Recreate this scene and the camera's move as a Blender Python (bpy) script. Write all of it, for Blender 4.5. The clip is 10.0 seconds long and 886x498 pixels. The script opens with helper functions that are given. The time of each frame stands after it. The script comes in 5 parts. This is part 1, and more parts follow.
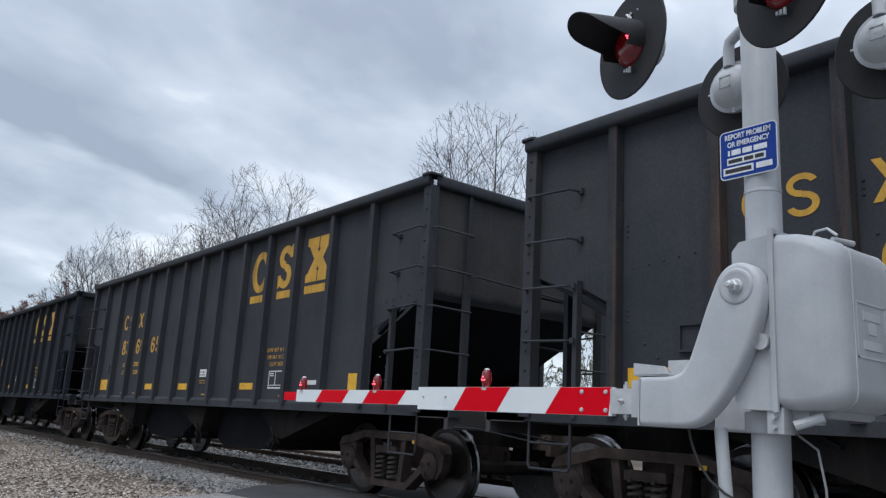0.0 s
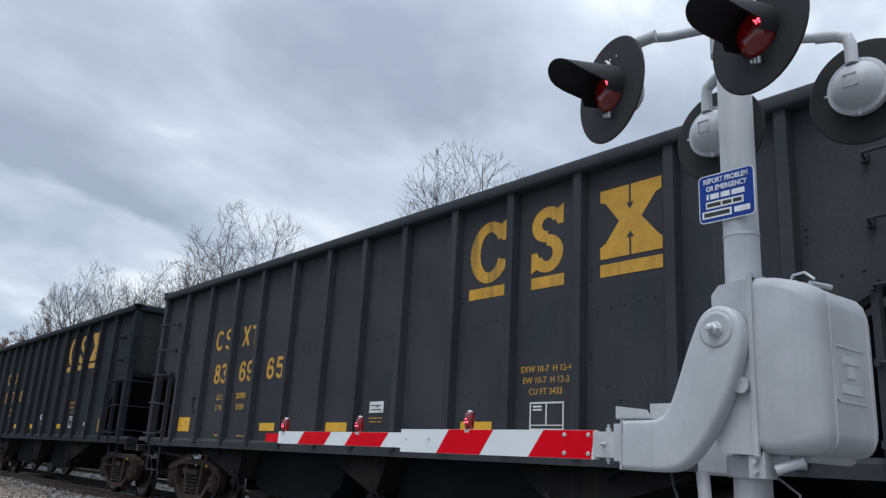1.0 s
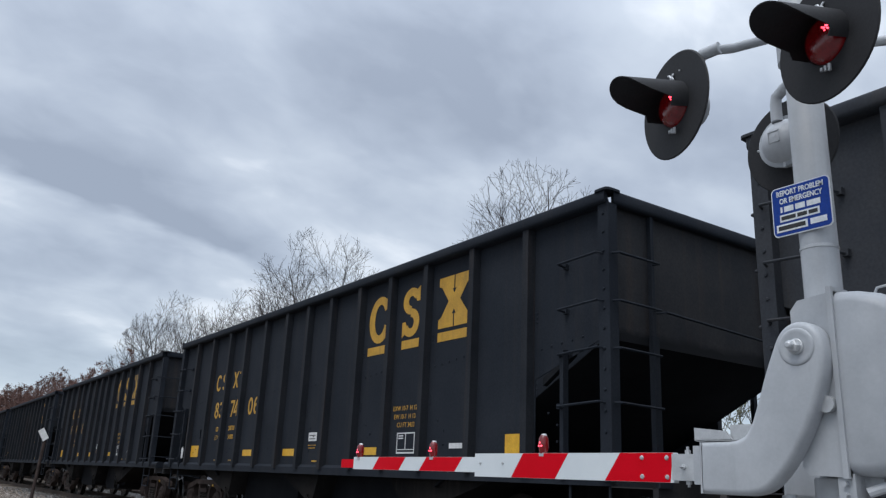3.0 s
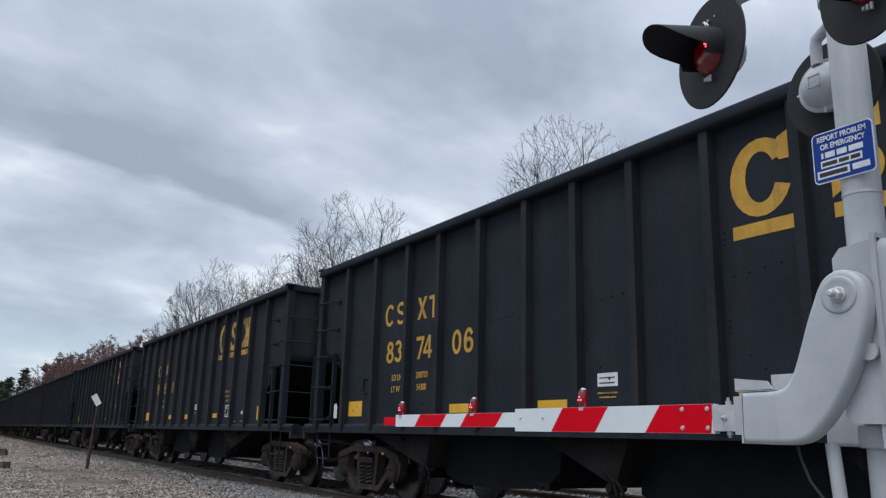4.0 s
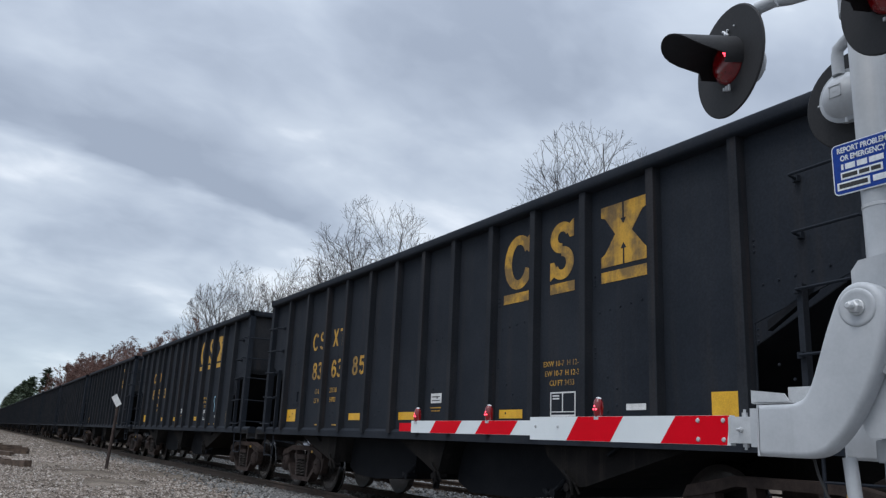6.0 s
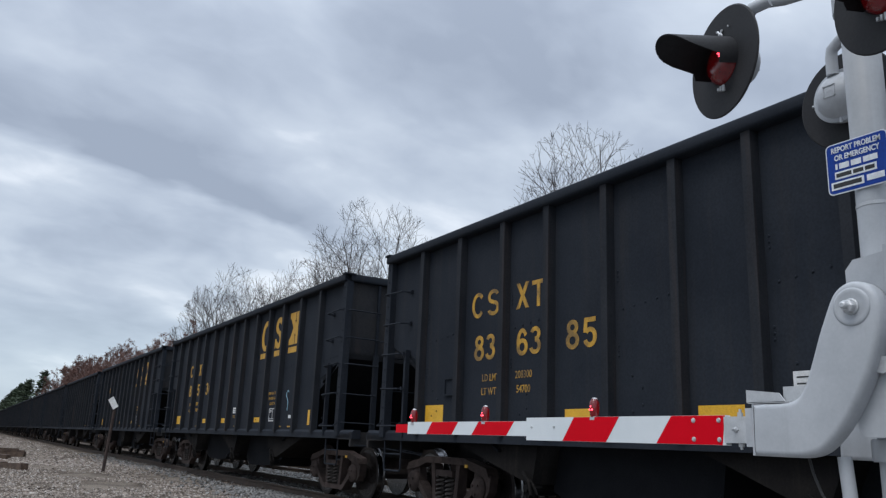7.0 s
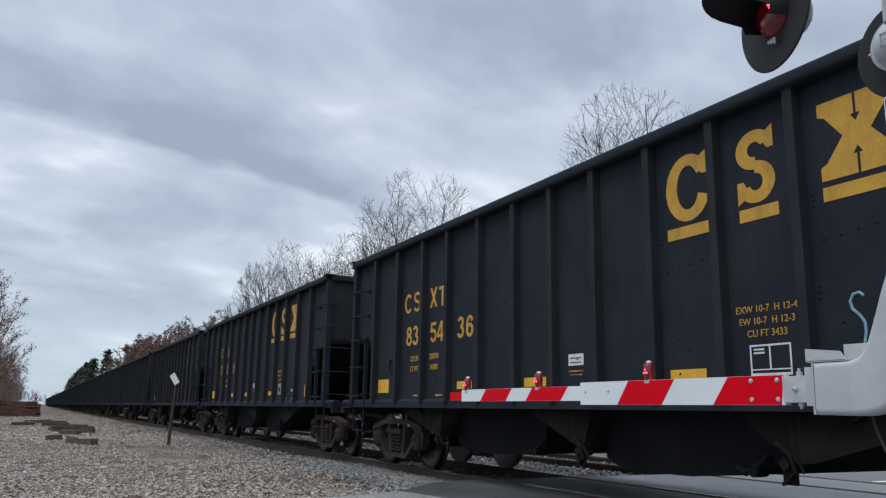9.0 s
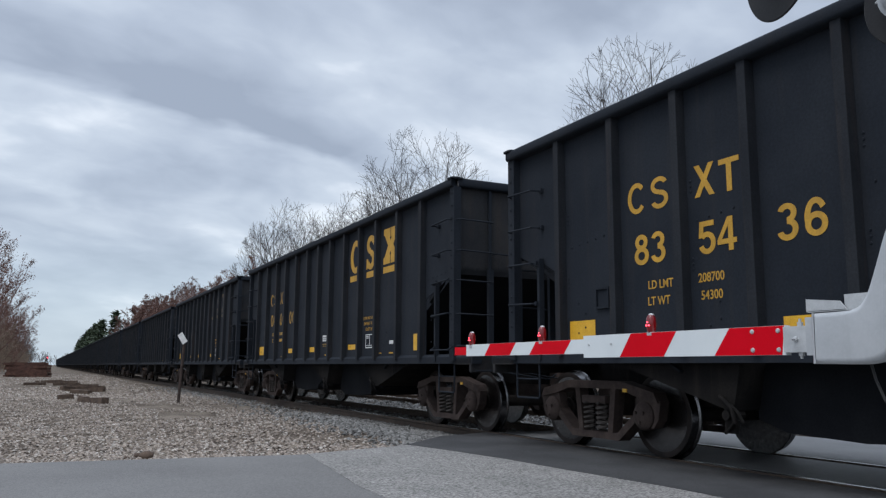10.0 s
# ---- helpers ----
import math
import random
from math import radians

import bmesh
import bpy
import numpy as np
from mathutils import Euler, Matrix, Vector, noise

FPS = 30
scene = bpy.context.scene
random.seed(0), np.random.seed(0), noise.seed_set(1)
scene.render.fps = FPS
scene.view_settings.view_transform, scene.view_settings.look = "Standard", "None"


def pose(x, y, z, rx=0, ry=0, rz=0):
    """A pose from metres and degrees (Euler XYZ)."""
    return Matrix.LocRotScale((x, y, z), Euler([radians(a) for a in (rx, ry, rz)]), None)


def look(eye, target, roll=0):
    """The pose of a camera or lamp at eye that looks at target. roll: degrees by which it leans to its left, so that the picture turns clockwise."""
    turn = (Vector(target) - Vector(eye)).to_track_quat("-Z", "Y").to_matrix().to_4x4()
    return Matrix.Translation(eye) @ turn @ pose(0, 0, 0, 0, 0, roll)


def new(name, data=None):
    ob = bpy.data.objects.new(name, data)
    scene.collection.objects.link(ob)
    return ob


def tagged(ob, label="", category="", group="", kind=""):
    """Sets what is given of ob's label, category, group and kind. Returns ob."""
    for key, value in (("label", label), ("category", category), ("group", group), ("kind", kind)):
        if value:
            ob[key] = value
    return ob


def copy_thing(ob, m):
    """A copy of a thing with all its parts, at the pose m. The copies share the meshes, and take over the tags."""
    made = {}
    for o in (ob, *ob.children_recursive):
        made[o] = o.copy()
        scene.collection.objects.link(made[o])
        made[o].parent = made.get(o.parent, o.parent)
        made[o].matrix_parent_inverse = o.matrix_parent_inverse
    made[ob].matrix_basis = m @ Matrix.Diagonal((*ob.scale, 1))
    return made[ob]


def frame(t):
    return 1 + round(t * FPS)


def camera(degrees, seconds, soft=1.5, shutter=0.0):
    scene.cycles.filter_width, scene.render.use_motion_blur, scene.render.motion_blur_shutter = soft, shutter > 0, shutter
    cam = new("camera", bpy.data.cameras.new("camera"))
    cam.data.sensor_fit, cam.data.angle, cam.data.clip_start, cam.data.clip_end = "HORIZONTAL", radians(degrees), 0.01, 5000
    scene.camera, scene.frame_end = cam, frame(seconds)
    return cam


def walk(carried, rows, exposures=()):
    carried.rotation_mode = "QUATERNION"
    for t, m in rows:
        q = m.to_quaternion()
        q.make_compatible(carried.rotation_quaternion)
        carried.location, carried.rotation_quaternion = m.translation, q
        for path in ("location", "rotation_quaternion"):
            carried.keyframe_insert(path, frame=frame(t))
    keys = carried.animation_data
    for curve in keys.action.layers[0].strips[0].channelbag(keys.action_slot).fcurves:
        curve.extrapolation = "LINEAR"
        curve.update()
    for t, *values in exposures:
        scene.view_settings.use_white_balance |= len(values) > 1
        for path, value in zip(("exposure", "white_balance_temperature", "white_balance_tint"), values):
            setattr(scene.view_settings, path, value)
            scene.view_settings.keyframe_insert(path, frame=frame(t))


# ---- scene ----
# The camera: a phone held by hand, nearly still, beside the road. z = 0 is the top of the rails.
cam = camera(58.89, 10.0, soft=1.3, shutter=0.0)
ROWS = [  # seconds, x, y, z, pitch, roll, yaw
    (0.0, -0.000, 0.000, 0.947, 12.59, -3.25, -39.24),
    (0.5, 0.010, -0.018, 0.964, 14.12, -3.66, -40.51),
    (1.0, 0.008, -0.025, 0.971, 15.34, -3.14, -40.20),
    (1.5, 0.006, -0.029, 0.979, 16.10, -2.91, -39.07),
    (2.0, 0.006, -0.033, 0.986, 16.72, -2.83, -37.83),
    (2.5, 0.003, -0.031, 0.990, 17.07, -2.83, -36.54),
    (2.7, 0.003, -0.033, 0.990, 17.10, -2.80, -35.82),
    (4.0, 0.004, -0.045, 0.981, 13.53, -1.51, -31.92),
    (4.5, 0.005, -0.047, 0.981, 12.70, -1.65, -30.79),
    (5.0, 0.005, -0.058, 0.980, 12.69, -1.99, -30.36),
    (5.5, 0.007, -0.062, 0.988, 13.58, -2.56, -30.57),
    (7.0, 0.022, -0.067, 0.982, 14.03, -2.30, -30.86),
    (7.5, 0.015, -0.072, 0.983, 14.14, -2.41, -30.64),
    (8.0, 0.013, -0.071, 0.983, 14.01, -2.67, -30.02),
    (8.5, 0.010, -0.070, 0.997, 13.34, -1.79, -28.24),
    (9.0, 0.007, -0.071, 0.984, 11.63, -0.92, -27.07),
    (9.5, 0.005, -0.081, 0.979, 10.06, -0.58, -26.80),
    (10.0, 0.007, -0.087, 0.968, 8.56, -0.34, -26.65),
]
walk(cam, [(t, pose(x, y, z, 90 + pitch, roll, yaw)) for t, x, y, z, pitch, roll, yaw in ROWS], exposures=[(0.0, 0.12), (1.0, 0.06), (2.0, -0.03), (5.0, 0.0), (8.5, 0.0), (10.0, 0.03)])

# ---- sky and light ----
def lk(nt, a, b):
    nt.links.new(a, b)


def node(nt, kind, **kw):
    n = nt.nodes.new(kind)
    for k, v in kw.items():
        n.inputs[k.replace("_", " ")].default_value = v
    return n


def mathn(nt, op, a, b=None, c=None, clamp=False):
    n = nt.nodes.new("ShaderNodeMath")
    n.operation, n.use_clamp = op, clamp
    for i, v in enumerate((a, b, c)):
        if v is None:
            continue
        if isinstance(v, (int, float)):
            n.inputs[i].default_value = v
        else:
            lk(nt, v, n.inputs[i])
    return n.outputs[0]


def ramp(nt, fac, stops):
    n = nt.nodes.new("ShaderNodeValToRGB")
    while len(n.color_ramp.elements) < len(stops):
        n.color_ramp.elements.new(0.5)
    for e, (p, c) in zip(n.color_ramp.elements, stops):
        e.position = p
        e.color = (c, c, c, 1) if isinstance(c, (int, float)) else (*c, 1)
    lk(nt, fac, n.inputs[0])
    return n.outputs[0]


def mixc(nt, fac, a, b, mode="MIX"):
    n = nt.nodes.new("ShaderNodeMix")
    n.data_type, n.blend_type = "RGBA", mode
    for s, v in ((n.inputs[0], fac), (n.inputs[6], a), (n.inputs[7], b)):
        if isinstance(v, (int, float)):
            s.default_value = v
        elif isinstance(v, tuple):
            s.default_value = (*v, 1)
        else:
            lk(nt, v, s)
    return n.outputs[2]


SUN_EL, SUN_AZ = 58, 250
world = bpy.data.worlds.new("overcast_sky")
scene.world = world
world.use_nodes = True
wt = world.node_tree
wt.nodes.clear()
w_out = wt.nodes.new("ShaderNodeOutputWorld")
w_bg = node(wt, "ShaderNodeBackground", Strength=1.07)
lk(wt, w_bg.outputs[0], w_out.inputs[0])
w_tc = wt.nodes.new("ShaderNodeTexCoord")
w_sep = wt.nodes.new("ShaderNodeSeparateXYZ")
lk(wt, w_tc.outputs["Generated"], w_sep.inputs[0])
w_z = mathn(wt, "MAXIMUM", w_sep.outputs[2], 0.0)
w_den = mathn(wt, "ADD", w_z, 0.32)
w_px = mathn(wt, "DIVIDE", w_sep.outputs[0], w_den)
w_py = mathn(wt, "DIVIDE", w_sep.outputs[1], w_den)
w_comb = wt.nodes.new("ShaderNodeCombineXYZ")
lk(wt, w_px, w_comb.inputs[0]), lk(wt, w_py, w_comb.inputs[1])
w_map = wt.nodes.new("ShaderNodeMapping")
w_map.vector_type = "TEXTURE"
lk(wt, w_comb.outputs[0], w_map.inputs[0])
w_map.inputs["Rotation"].default_value = (0, 0, radians(9.5))
w_map.inputs["Scale"].default_value = (1.3, 1.0, 1)
w_n1 = node(wt, "ShaderNodeTexNoise", Scale=1.75, Detail=4.0, Roughness=0.46, Distortion=0.35)
w_n2 = node(wt, "ShaderNodeTexNoise", Scale=4.6, Detail=4.0, Roughness=0.48, Distortion=0.3)
w_n3 = node(wt, "ShaderNodeTexNoise", Scale=10.5, Detail=5.0, Roughness=0.55, Distortion=0.5)
lk(wt, w_map.outputs[0], w_n3.inputs["Vector"])
lk(wt, w_map.outputs[0], w_n1.inputs["Vector"]), lk(wt, w_map.outputs[0], w_n2.inputs["Vector"])
w_uv = wt.nodes.new("ShaderNodeSeparateXYZ")
lk(wt, w_map.outputs[0], w_uv.inputs[0])
# a long dark cloud street
w_off = mathn(wt, "ADD", mathn(wt, "SUBTRACT", w_uv.outputs[1], 0.90), mathn(wt, "MULTIPLY", mathn(wt, "SUBTRACT", w_n2.outputs[0], 0.5), 0.12))
w_reach = ramp(wt, w_uv.outputs[0], [(0.60, 1.0), (0.80, 0.0)])
w_band = mathn(wt, "MULTIPLY", mathn(wt, "MULTIPLY", ramp(wt, w_off, [(0.34, 0.0), (0.47, 0.75), (0.555, 1.0), (0.60, 0.0)]), w_reach), 0.12)
w_mix = mathn(wt, "SUBTRACT", mathn(wt, "ADD", mathn(wt, "MULTIPLY", w_n1.outputs[0], 0.60), mathn(wt, "ADD", mathn(wt, "MULTIPLY", w_n2.outputs[0], 0.30), mathn(wt, "MULTIPLY", w_n3.outputs[0], 0.10))), w_band)
w_cloud = ramp(wt, w_mix, [(0.36, (0.30, 0.345, 0.425)), (0.45, (0.405, 0.46, 0.55)), (0.53, (0.52, 0.58, 0.665)), (0.62, (0.82, 0.865, 0.925))])
w_low = mixc(wt, ramp(wt, w_z, [(0.0, 0.75), (0.16, 0.0)]), w_cloud, (0.45, 0.56, 0.67))
w_sky = wt.nodes.new("ShaderNodeTexSky")
w_sky.sky_type, w_sky.sun_disc = "NISHITA", False
w_sky.sun_elevation, w_sky.sun_rotation = radians(SUN_EL), radians(SUN_AZ)
w_nish = mixc(wt, 1.0, w_sky.outputs[0], (0.02, 0.02, 0.02), "MULTIPLY")
w_zen = ramp(wt, w_z, [(0.0, 0.96), (0.5, 1.0), (1.0, 1.0)])
w_up = mathn(wt, "ADD", 1.0, mathn(wt, "MULTIPLY", mathn(wt, "POWER", w_z, 5.0), 3.9))
w_col = mixc(wt, 1.0, mixc(wt, 1.0, w_low, w_zen, "MULTIPLY"), w_up, "MULTIPLY")
lk(wt, mixc(wt, 1.0, w_col, w_nish, "ADD"), w_bg.inputs[0])

sun = new("sun", bpy.data.lights.new("sun", "SUN"))
sun.data.energy, sun.data.angle, sun.data.color = 1.0, radians(25), (1.0, 0.97, 0.93)
sun.matrix_world = look((0, 0, 60), (0 + 60 * math.sin(radians(70)) / math.tan(radians(SUN_EL)), 60 * math.cos(radians(70)) / math.tan(radians(SUN_EL)), 0))
scene.view_settings.exposure = 0.0


# ---- materials ----
def mat(name, c1, c2, rough=0.7, metal=0.0, scale=4.0, fine=60.0, bump=0.15, dist=0.01, streak=None, contrast=(0.35, 0.65), rvar=0.12, spec=0.5, grit=(0.8, 1.15), gritr=(0.25, 0.75)):
    """A surface of two colours mottled by noise at two scales, with fine relief, and with vertical run-down streaks where given."""
    m = bpy.data.materials.new(name)
    m.use_nodes = True
    nt = m.node_tree
    b = nt.nodes["Principled BSDF"]
    tc, oi = nt.nodes.new("ShaderNodeTexCoord"), nt.nodes.new("ShaderNodeObjectInfo")
    add = nt.nodes.new("ShaderNodeVectorMath")
    add.operation = "MULTIPLY_ADD"
    comb = nt.nodes.new("ShaderNodeCombineXYZ")
    for i in range(3):
        lk(nt, oi.outputs["Random"], comb.inputs[i])
    lk(nt, comb.outputs[0], add.inputs[0])
    add.inputs[1].default_value = (37, 53, 71)
    lk(nt, tc.outputs["Object"], add.inputs[2])
    n1 = node(nt, "ShaderNodeTexNoise", Scale=scale, Detail=6.0, Roughness=0.6)
    n2 = node(nt, "ShaderNodeTexNoise", Scale=fine, Detail=3.0, Roughness=0.6)
    lk(nt, add.outputs[0], n1.inputs["Vector"]), lk(nt, add.outputs[0], n2.inputs["Vector"])
    col = mixc(nt, ramp(nt, n1.outputs[0], [(contrast[0], 0.0), (contrast[1], 1.0)]), c1, c2)
    if streak:
        mp = nt.nodes.new("ShaderNodeMapping")
        mp.inputs["Scale"].default_value = (7, 7, 0.35)
        lk(nt, add.outputs[0], mp.inputs[0])
        n3 = node(nt, "ShaderNodeTexNoise", Scale=1.0, Detail=5.0, Roughness=0.65)
        lk(nt, mp.outputs[0], n3.inputs["Vector"])
        col = mixc(nt, ramp(nt, n3.outputs[0], [(0.52, 0.0), (0.72, streak[1])]), col, streak[0])
    col = mixc(nt, 1.0, col, ramp(nt, n2.outputs[0], [(gritr[0], grit[0]), (gritr[1], grit[1])]), "MULTIPLY")
    lk(nt, col, b.inputs["Base Color"])
    lk(nt, mathn(nt, "ADD", rough - rvar / 2, mathn(nt, "MULTIPLY", n1.outputs[0], rvar)), b.inputs["Roughness"])
    b.inputs["Metallic"].default_value = metal
    b.inputs["Specular IOR Level"].default_value = spec
    if bump:
        bp = node(nt, "ShaderNodeBump", Strength=bump, Distance=dist)
        lk(nt, n2.outputs[0], bp.inputs["Height"])
        lk(nt, bp.outputs[0], b.inputs["Normal"])
    return m


M_CAR = mat("car_paint", (0.0132, 0.0168, 0.0235), (0.0210, 0.0252, 0.0328), 0.82, spec=0.15, scale=1.1, fine=40, bump=0.10, streak=((0.040, 0.035, 0.032), 0.25))
M_CAREND = mat("car_paint_dusty", (0.020, 0.0205, 0.023), (0.038, 0.036, 0.036), 0.75, spec=0.15, scale=1.4, fine=40, bump=0.12, streak=((0.075, 0.052, 0.040), 0.45))
M_FADED = mat("faded_car_paint", (0.029, 0.0325, 0.040), (0.044, 0.0465, 0.052), 0.80, spec=0.2, scale=1.1, fine=40, bump=0.10, streak=((0.062, 0.050, 0.043), 0.4))
M_FADEDEND = mat("faded_dusty_paint", (0.042, 0.041, 0.045), (0.070, 0.064, 0.062), 0.75, spec=0.2, scale=1.4, fine=40, bump=0.12, streak=((0.10, 0.070, 0.055), 0.45))


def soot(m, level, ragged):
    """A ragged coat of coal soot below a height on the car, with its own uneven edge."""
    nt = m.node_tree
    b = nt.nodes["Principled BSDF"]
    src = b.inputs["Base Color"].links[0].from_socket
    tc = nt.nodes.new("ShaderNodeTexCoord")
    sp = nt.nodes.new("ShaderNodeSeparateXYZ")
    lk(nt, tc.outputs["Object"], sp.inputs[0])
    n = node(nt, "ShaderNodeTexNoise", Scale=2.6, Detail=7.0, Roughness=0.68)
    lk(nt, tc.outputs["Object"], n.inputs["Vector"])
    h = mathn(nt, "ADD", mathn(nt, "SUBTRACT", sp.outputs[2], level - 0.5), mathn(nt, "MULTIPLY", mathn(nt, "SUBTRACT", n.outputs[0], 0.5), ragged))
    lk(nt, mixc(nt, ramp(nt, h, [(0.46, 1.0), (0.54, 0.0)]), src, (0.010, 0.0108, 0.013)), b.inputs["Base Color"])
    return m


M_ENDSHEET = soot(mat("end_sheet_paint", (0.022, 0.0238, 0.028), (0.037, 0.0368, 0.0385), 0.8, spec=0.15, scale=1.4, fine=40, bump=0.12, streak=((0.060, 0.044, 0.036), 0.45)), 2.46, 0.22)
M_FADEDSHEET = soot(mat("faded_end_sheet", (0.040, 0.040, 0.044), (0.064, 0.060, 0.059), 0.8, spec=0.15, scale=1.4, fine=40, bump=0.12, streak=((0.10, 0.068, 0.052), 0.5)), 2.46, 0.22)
M_POST = mat("worn_post_paint", (0.0155, 0.0180, 0.0230), (0.0250, 0.0275, 0.0325), 0.8, spec=0.15, scale=1.6, fine=45, bump=0.10, streak=((0.050, 0.037, 0.032), 0.45))
M_RUSTPOST = mat("rust_streaked_post", (0.026, 0.028, 0.034), (0.042, 0.042, 0.045), 0.8, spec=0.15, scale=2.0, fine=45, bump=0.12, contrast=(0.4, 0.6), streak=((0.12, 0.066, 0.045), 0.6))
# coal-sooted black; on the discharge doors it stands in for shade
M_COALSHADE = mat("slope_sheet_black", (0.0085, 0.0095, 0.012), (0.014, 0.015, 0.0175), 0.95, spec=0.1, scale=2, fine=50)
M_HOPPER = mat("hopper_soot", (0.007, 0.0068, 0.0072), (0.017, 0.0155, 0.0148), 0.95, spec=0.08, scale=1.5, fine=45, streak=((0.036, 0.030, 0.026), 0.4))
M_TRUCK = mat("truck_casting", (0.040, 0.0305, 0.0278), (0.076, 0.057, 0.051), 0.88, spec=0.15, scale=6, fine=70, bump=0.3)
M_SPRING = mat("coil_spring_steel", (0.035, 0.030, 0.027), (0.080, 0.067, 0.060), 0.75, scale=14, fine=70, bump=0.2)
M_WHEEL = mat("wheel_face", (0.017, 0.0142, 0.0138), (0.033, 0.0262, 0.0238), 0.72, spec=0.2, scale=5, fine=60)
M_TREAD = mat("polished_tread", (0.10, 0.10, 0.105), (0.20, 0.20, 0.205), 0.25, metal=1.0, scale=20, fine=200, bump=0.03)
M_YEL = mat("yellow_paint", (0.56, 0.305, 0.028), (0.44, 0.24, 0.024), 0.6, scale=5, fine=60, bump=0.05, streak=((0.22, 0.13, 0.03), 0.5))
M_YELWORN = mat("rust_worn_yellow_paint", (0.52, 0.285, 0.03), (0.20, 0.12, 0.035), 0.75, scale=4, fine=50, bump=0.08, contrast=(0.42, 0.58), streak=((0.07, 0.05, 0.035), 0.6))
M_YELSOOT = mat("soot_covered_yellow_paint", (0.17, 0.105, 0.03), (0.035, 0.030, 0.028), 0.8, scale=3, fine=50, bump=0.08, contrast=(0.36, 0.52), streak=((0.03, 0.028, 0.027), 0.8))
M_YELDRIP = mat("soot_dripped_yellow_paint", (0.55, 0.30, 0.028), (0.43, 0.235, 0.025), 0.7, scale=4, fine=50, bump=0.06, streak=((0.030, 0.024, 0.020), 0.95))
M_REFL = mat("yellow_reflector", (0.74, 0.41, 0.02), (0.62, 0.33, 0.015), 0.45, scale=8, fine=90, bump=0.03)
M_LABEL = mat("white_label", (0.70, 0.70, 0.70), (0.55, 0.55, 0.54), 0.6, scale=9, fine=90, bump=0.03)
M_INK = mat("black_ink", (0.02, 0.02, 0.022), (0.03, 0.03, 0.03), 0.6, scale=9, bump=0)
M_CHALK = mat("blue_chalk", (0.22, 0.38, 0.46), (0.16, 0.28, 0.35), 0.8, scale=12)
M_SILVER = mat("aluminium_paint", (0.335, 0.35, 0.37), (0.475, 0.49, 0.508), 0.42, metal=0.0, scale=1.6, fine=60, bump=0.03, grit=(0.955, 1.03), streak=((0.31, 0.32, 0.335), 0.5))
M_GALV = mat("galvanised_steel", (0.44, 0.45, 0.46), (0.54, 0.55, 0.56), 0.45, metal=0.35, grit=(0.93, 1.06), scale=14, fine=120, bump=0.05)
M_BLACK = mat("black_backboard", (0.016, 0.016, 0.018), (0.024, 0.024, 0.026), 0.7, spec=0.3, scale=5, fine=80, bump=0.05)
M_LENSRED = mat("red_lens", (0.13, 0.002, 0.004), (0.07, 0.0015, 0.003), 0.08, scale=30, fine=160, bump=0.2)
M_RED = mat("red_sheeting", (0.66, 0.002, 0.014), (0.60, 0.002, 0.011), 0.5, spec=0.06, grit=(0.93, 1.05), scale=3, fine=180, bump=0.02)
M_WHITE = mat("white_sheeting", (0.70, 0.735, 0.745), (0.645, 0.685, 0.70), 0.45, spec=0.2, grit=(0.95, 1.03), scale=3, fine=180, bump=0.02)
M_BLUE = mat("blue_sign", (0.005, 0.042, 0.27), (0.007, 0.050, 0.31), 0.4, spec=0.25, scale=6, fine=90, bump=0.02)
M_SIGNW = mat("sign_white", (0.78, 0.80, 0.82), (0.72, 0.74, 0.76), 0.4, scale=6, bump=0)
M_GREYCABLE = mat("grey_cable", (0.16, 0.165, 0.17), (0.22, 0.225, 0.23), 0.6, scale=8)
M_RUBBER = mat("black_rubber", (0.012, 0.012, 0.012), (0.022, 0.022, 0.022), 0.7, scale=8)
M_ASPH = mat("asphalt_new", (0.126, 0.123, 0.122), (0.150, 0.147, 0.145), 0.9, scale=0.7, fine=70, bump=0.3, spec=0.15, grit=(0.80, 1.20), gritr=(0.36, 0.64))
M_ASPHOLD = mat("asphalt_worn", (0.168, 0.163, 0.157), (0.208, 0.201, 0.193), 0.95, scale=1.6, fine=46, bump=0.9, spec=0.15, grit=(0.50, 1.55), gritr=(0.36, 0.64))
M_ASPHX = mat("asphalt_crossing", (0.038, 0.038, 0.040), (0.062, 0.062, 0.064), 0.9, scale=1.3, fine=80, bump=0.35, spec=0.15, grit=(0.7, 1.3), gritr=(0.36, 0.64))
M_PANEL = mat("concrete_crossing_panel", (0.115, 0.115, 0.118), (0.16, 0.16, 0.162), 0.6, scale=1.2, fine=80, bump=0.2, spec=0.4)
M_GROUND = mat("gravel_ground", (0.078, 0.060, 0.046), (0.170, 0.142, 0.115), 0.95, scale=0.9, contrast=(0.42, 0.6), grit=(0.5, 1.45), fine=38, bump=0.9, dist=0.03, spec=0.2)
M_RAIL = mat("rusty_rail", (0.040, 0.028, 0.021), (0.078, 0.054, 0.040), 0.85, scale=9, fine=80, bump=0.2)
M_TIE = mat("weathered_tie", (0.052, 0.034, 0.025), (0.112, 0.077, 0.056), 0.95, scale=7, fine=70, bump=0.6)
M_RUSTTIE = mat("rust_stained_tie", (0.055, 0.026, 0.019), (0.115, 0.056, 0.040), 0.95, scale=3, fine=60, bump=0.4)
M_BARK = mat("grey_bark", (0.034, 0.030, 0.028), (0.068, 0.060, 0.055), 0.95, scale=6, fine=50, bump=0.4)
M_TWIG = mat("bud_red_twig", (0.092, 0.054, 0.046), (0.165, 0.086, 0.067), 0.95, scale=2, fine=30, bump=0)
M_BRUSH = mat("dry_brush", (0.14, 0.10, 0.075), (0.22, 0.165, 0.12), 0.95, scale=1.5, fine=20, bump=0)
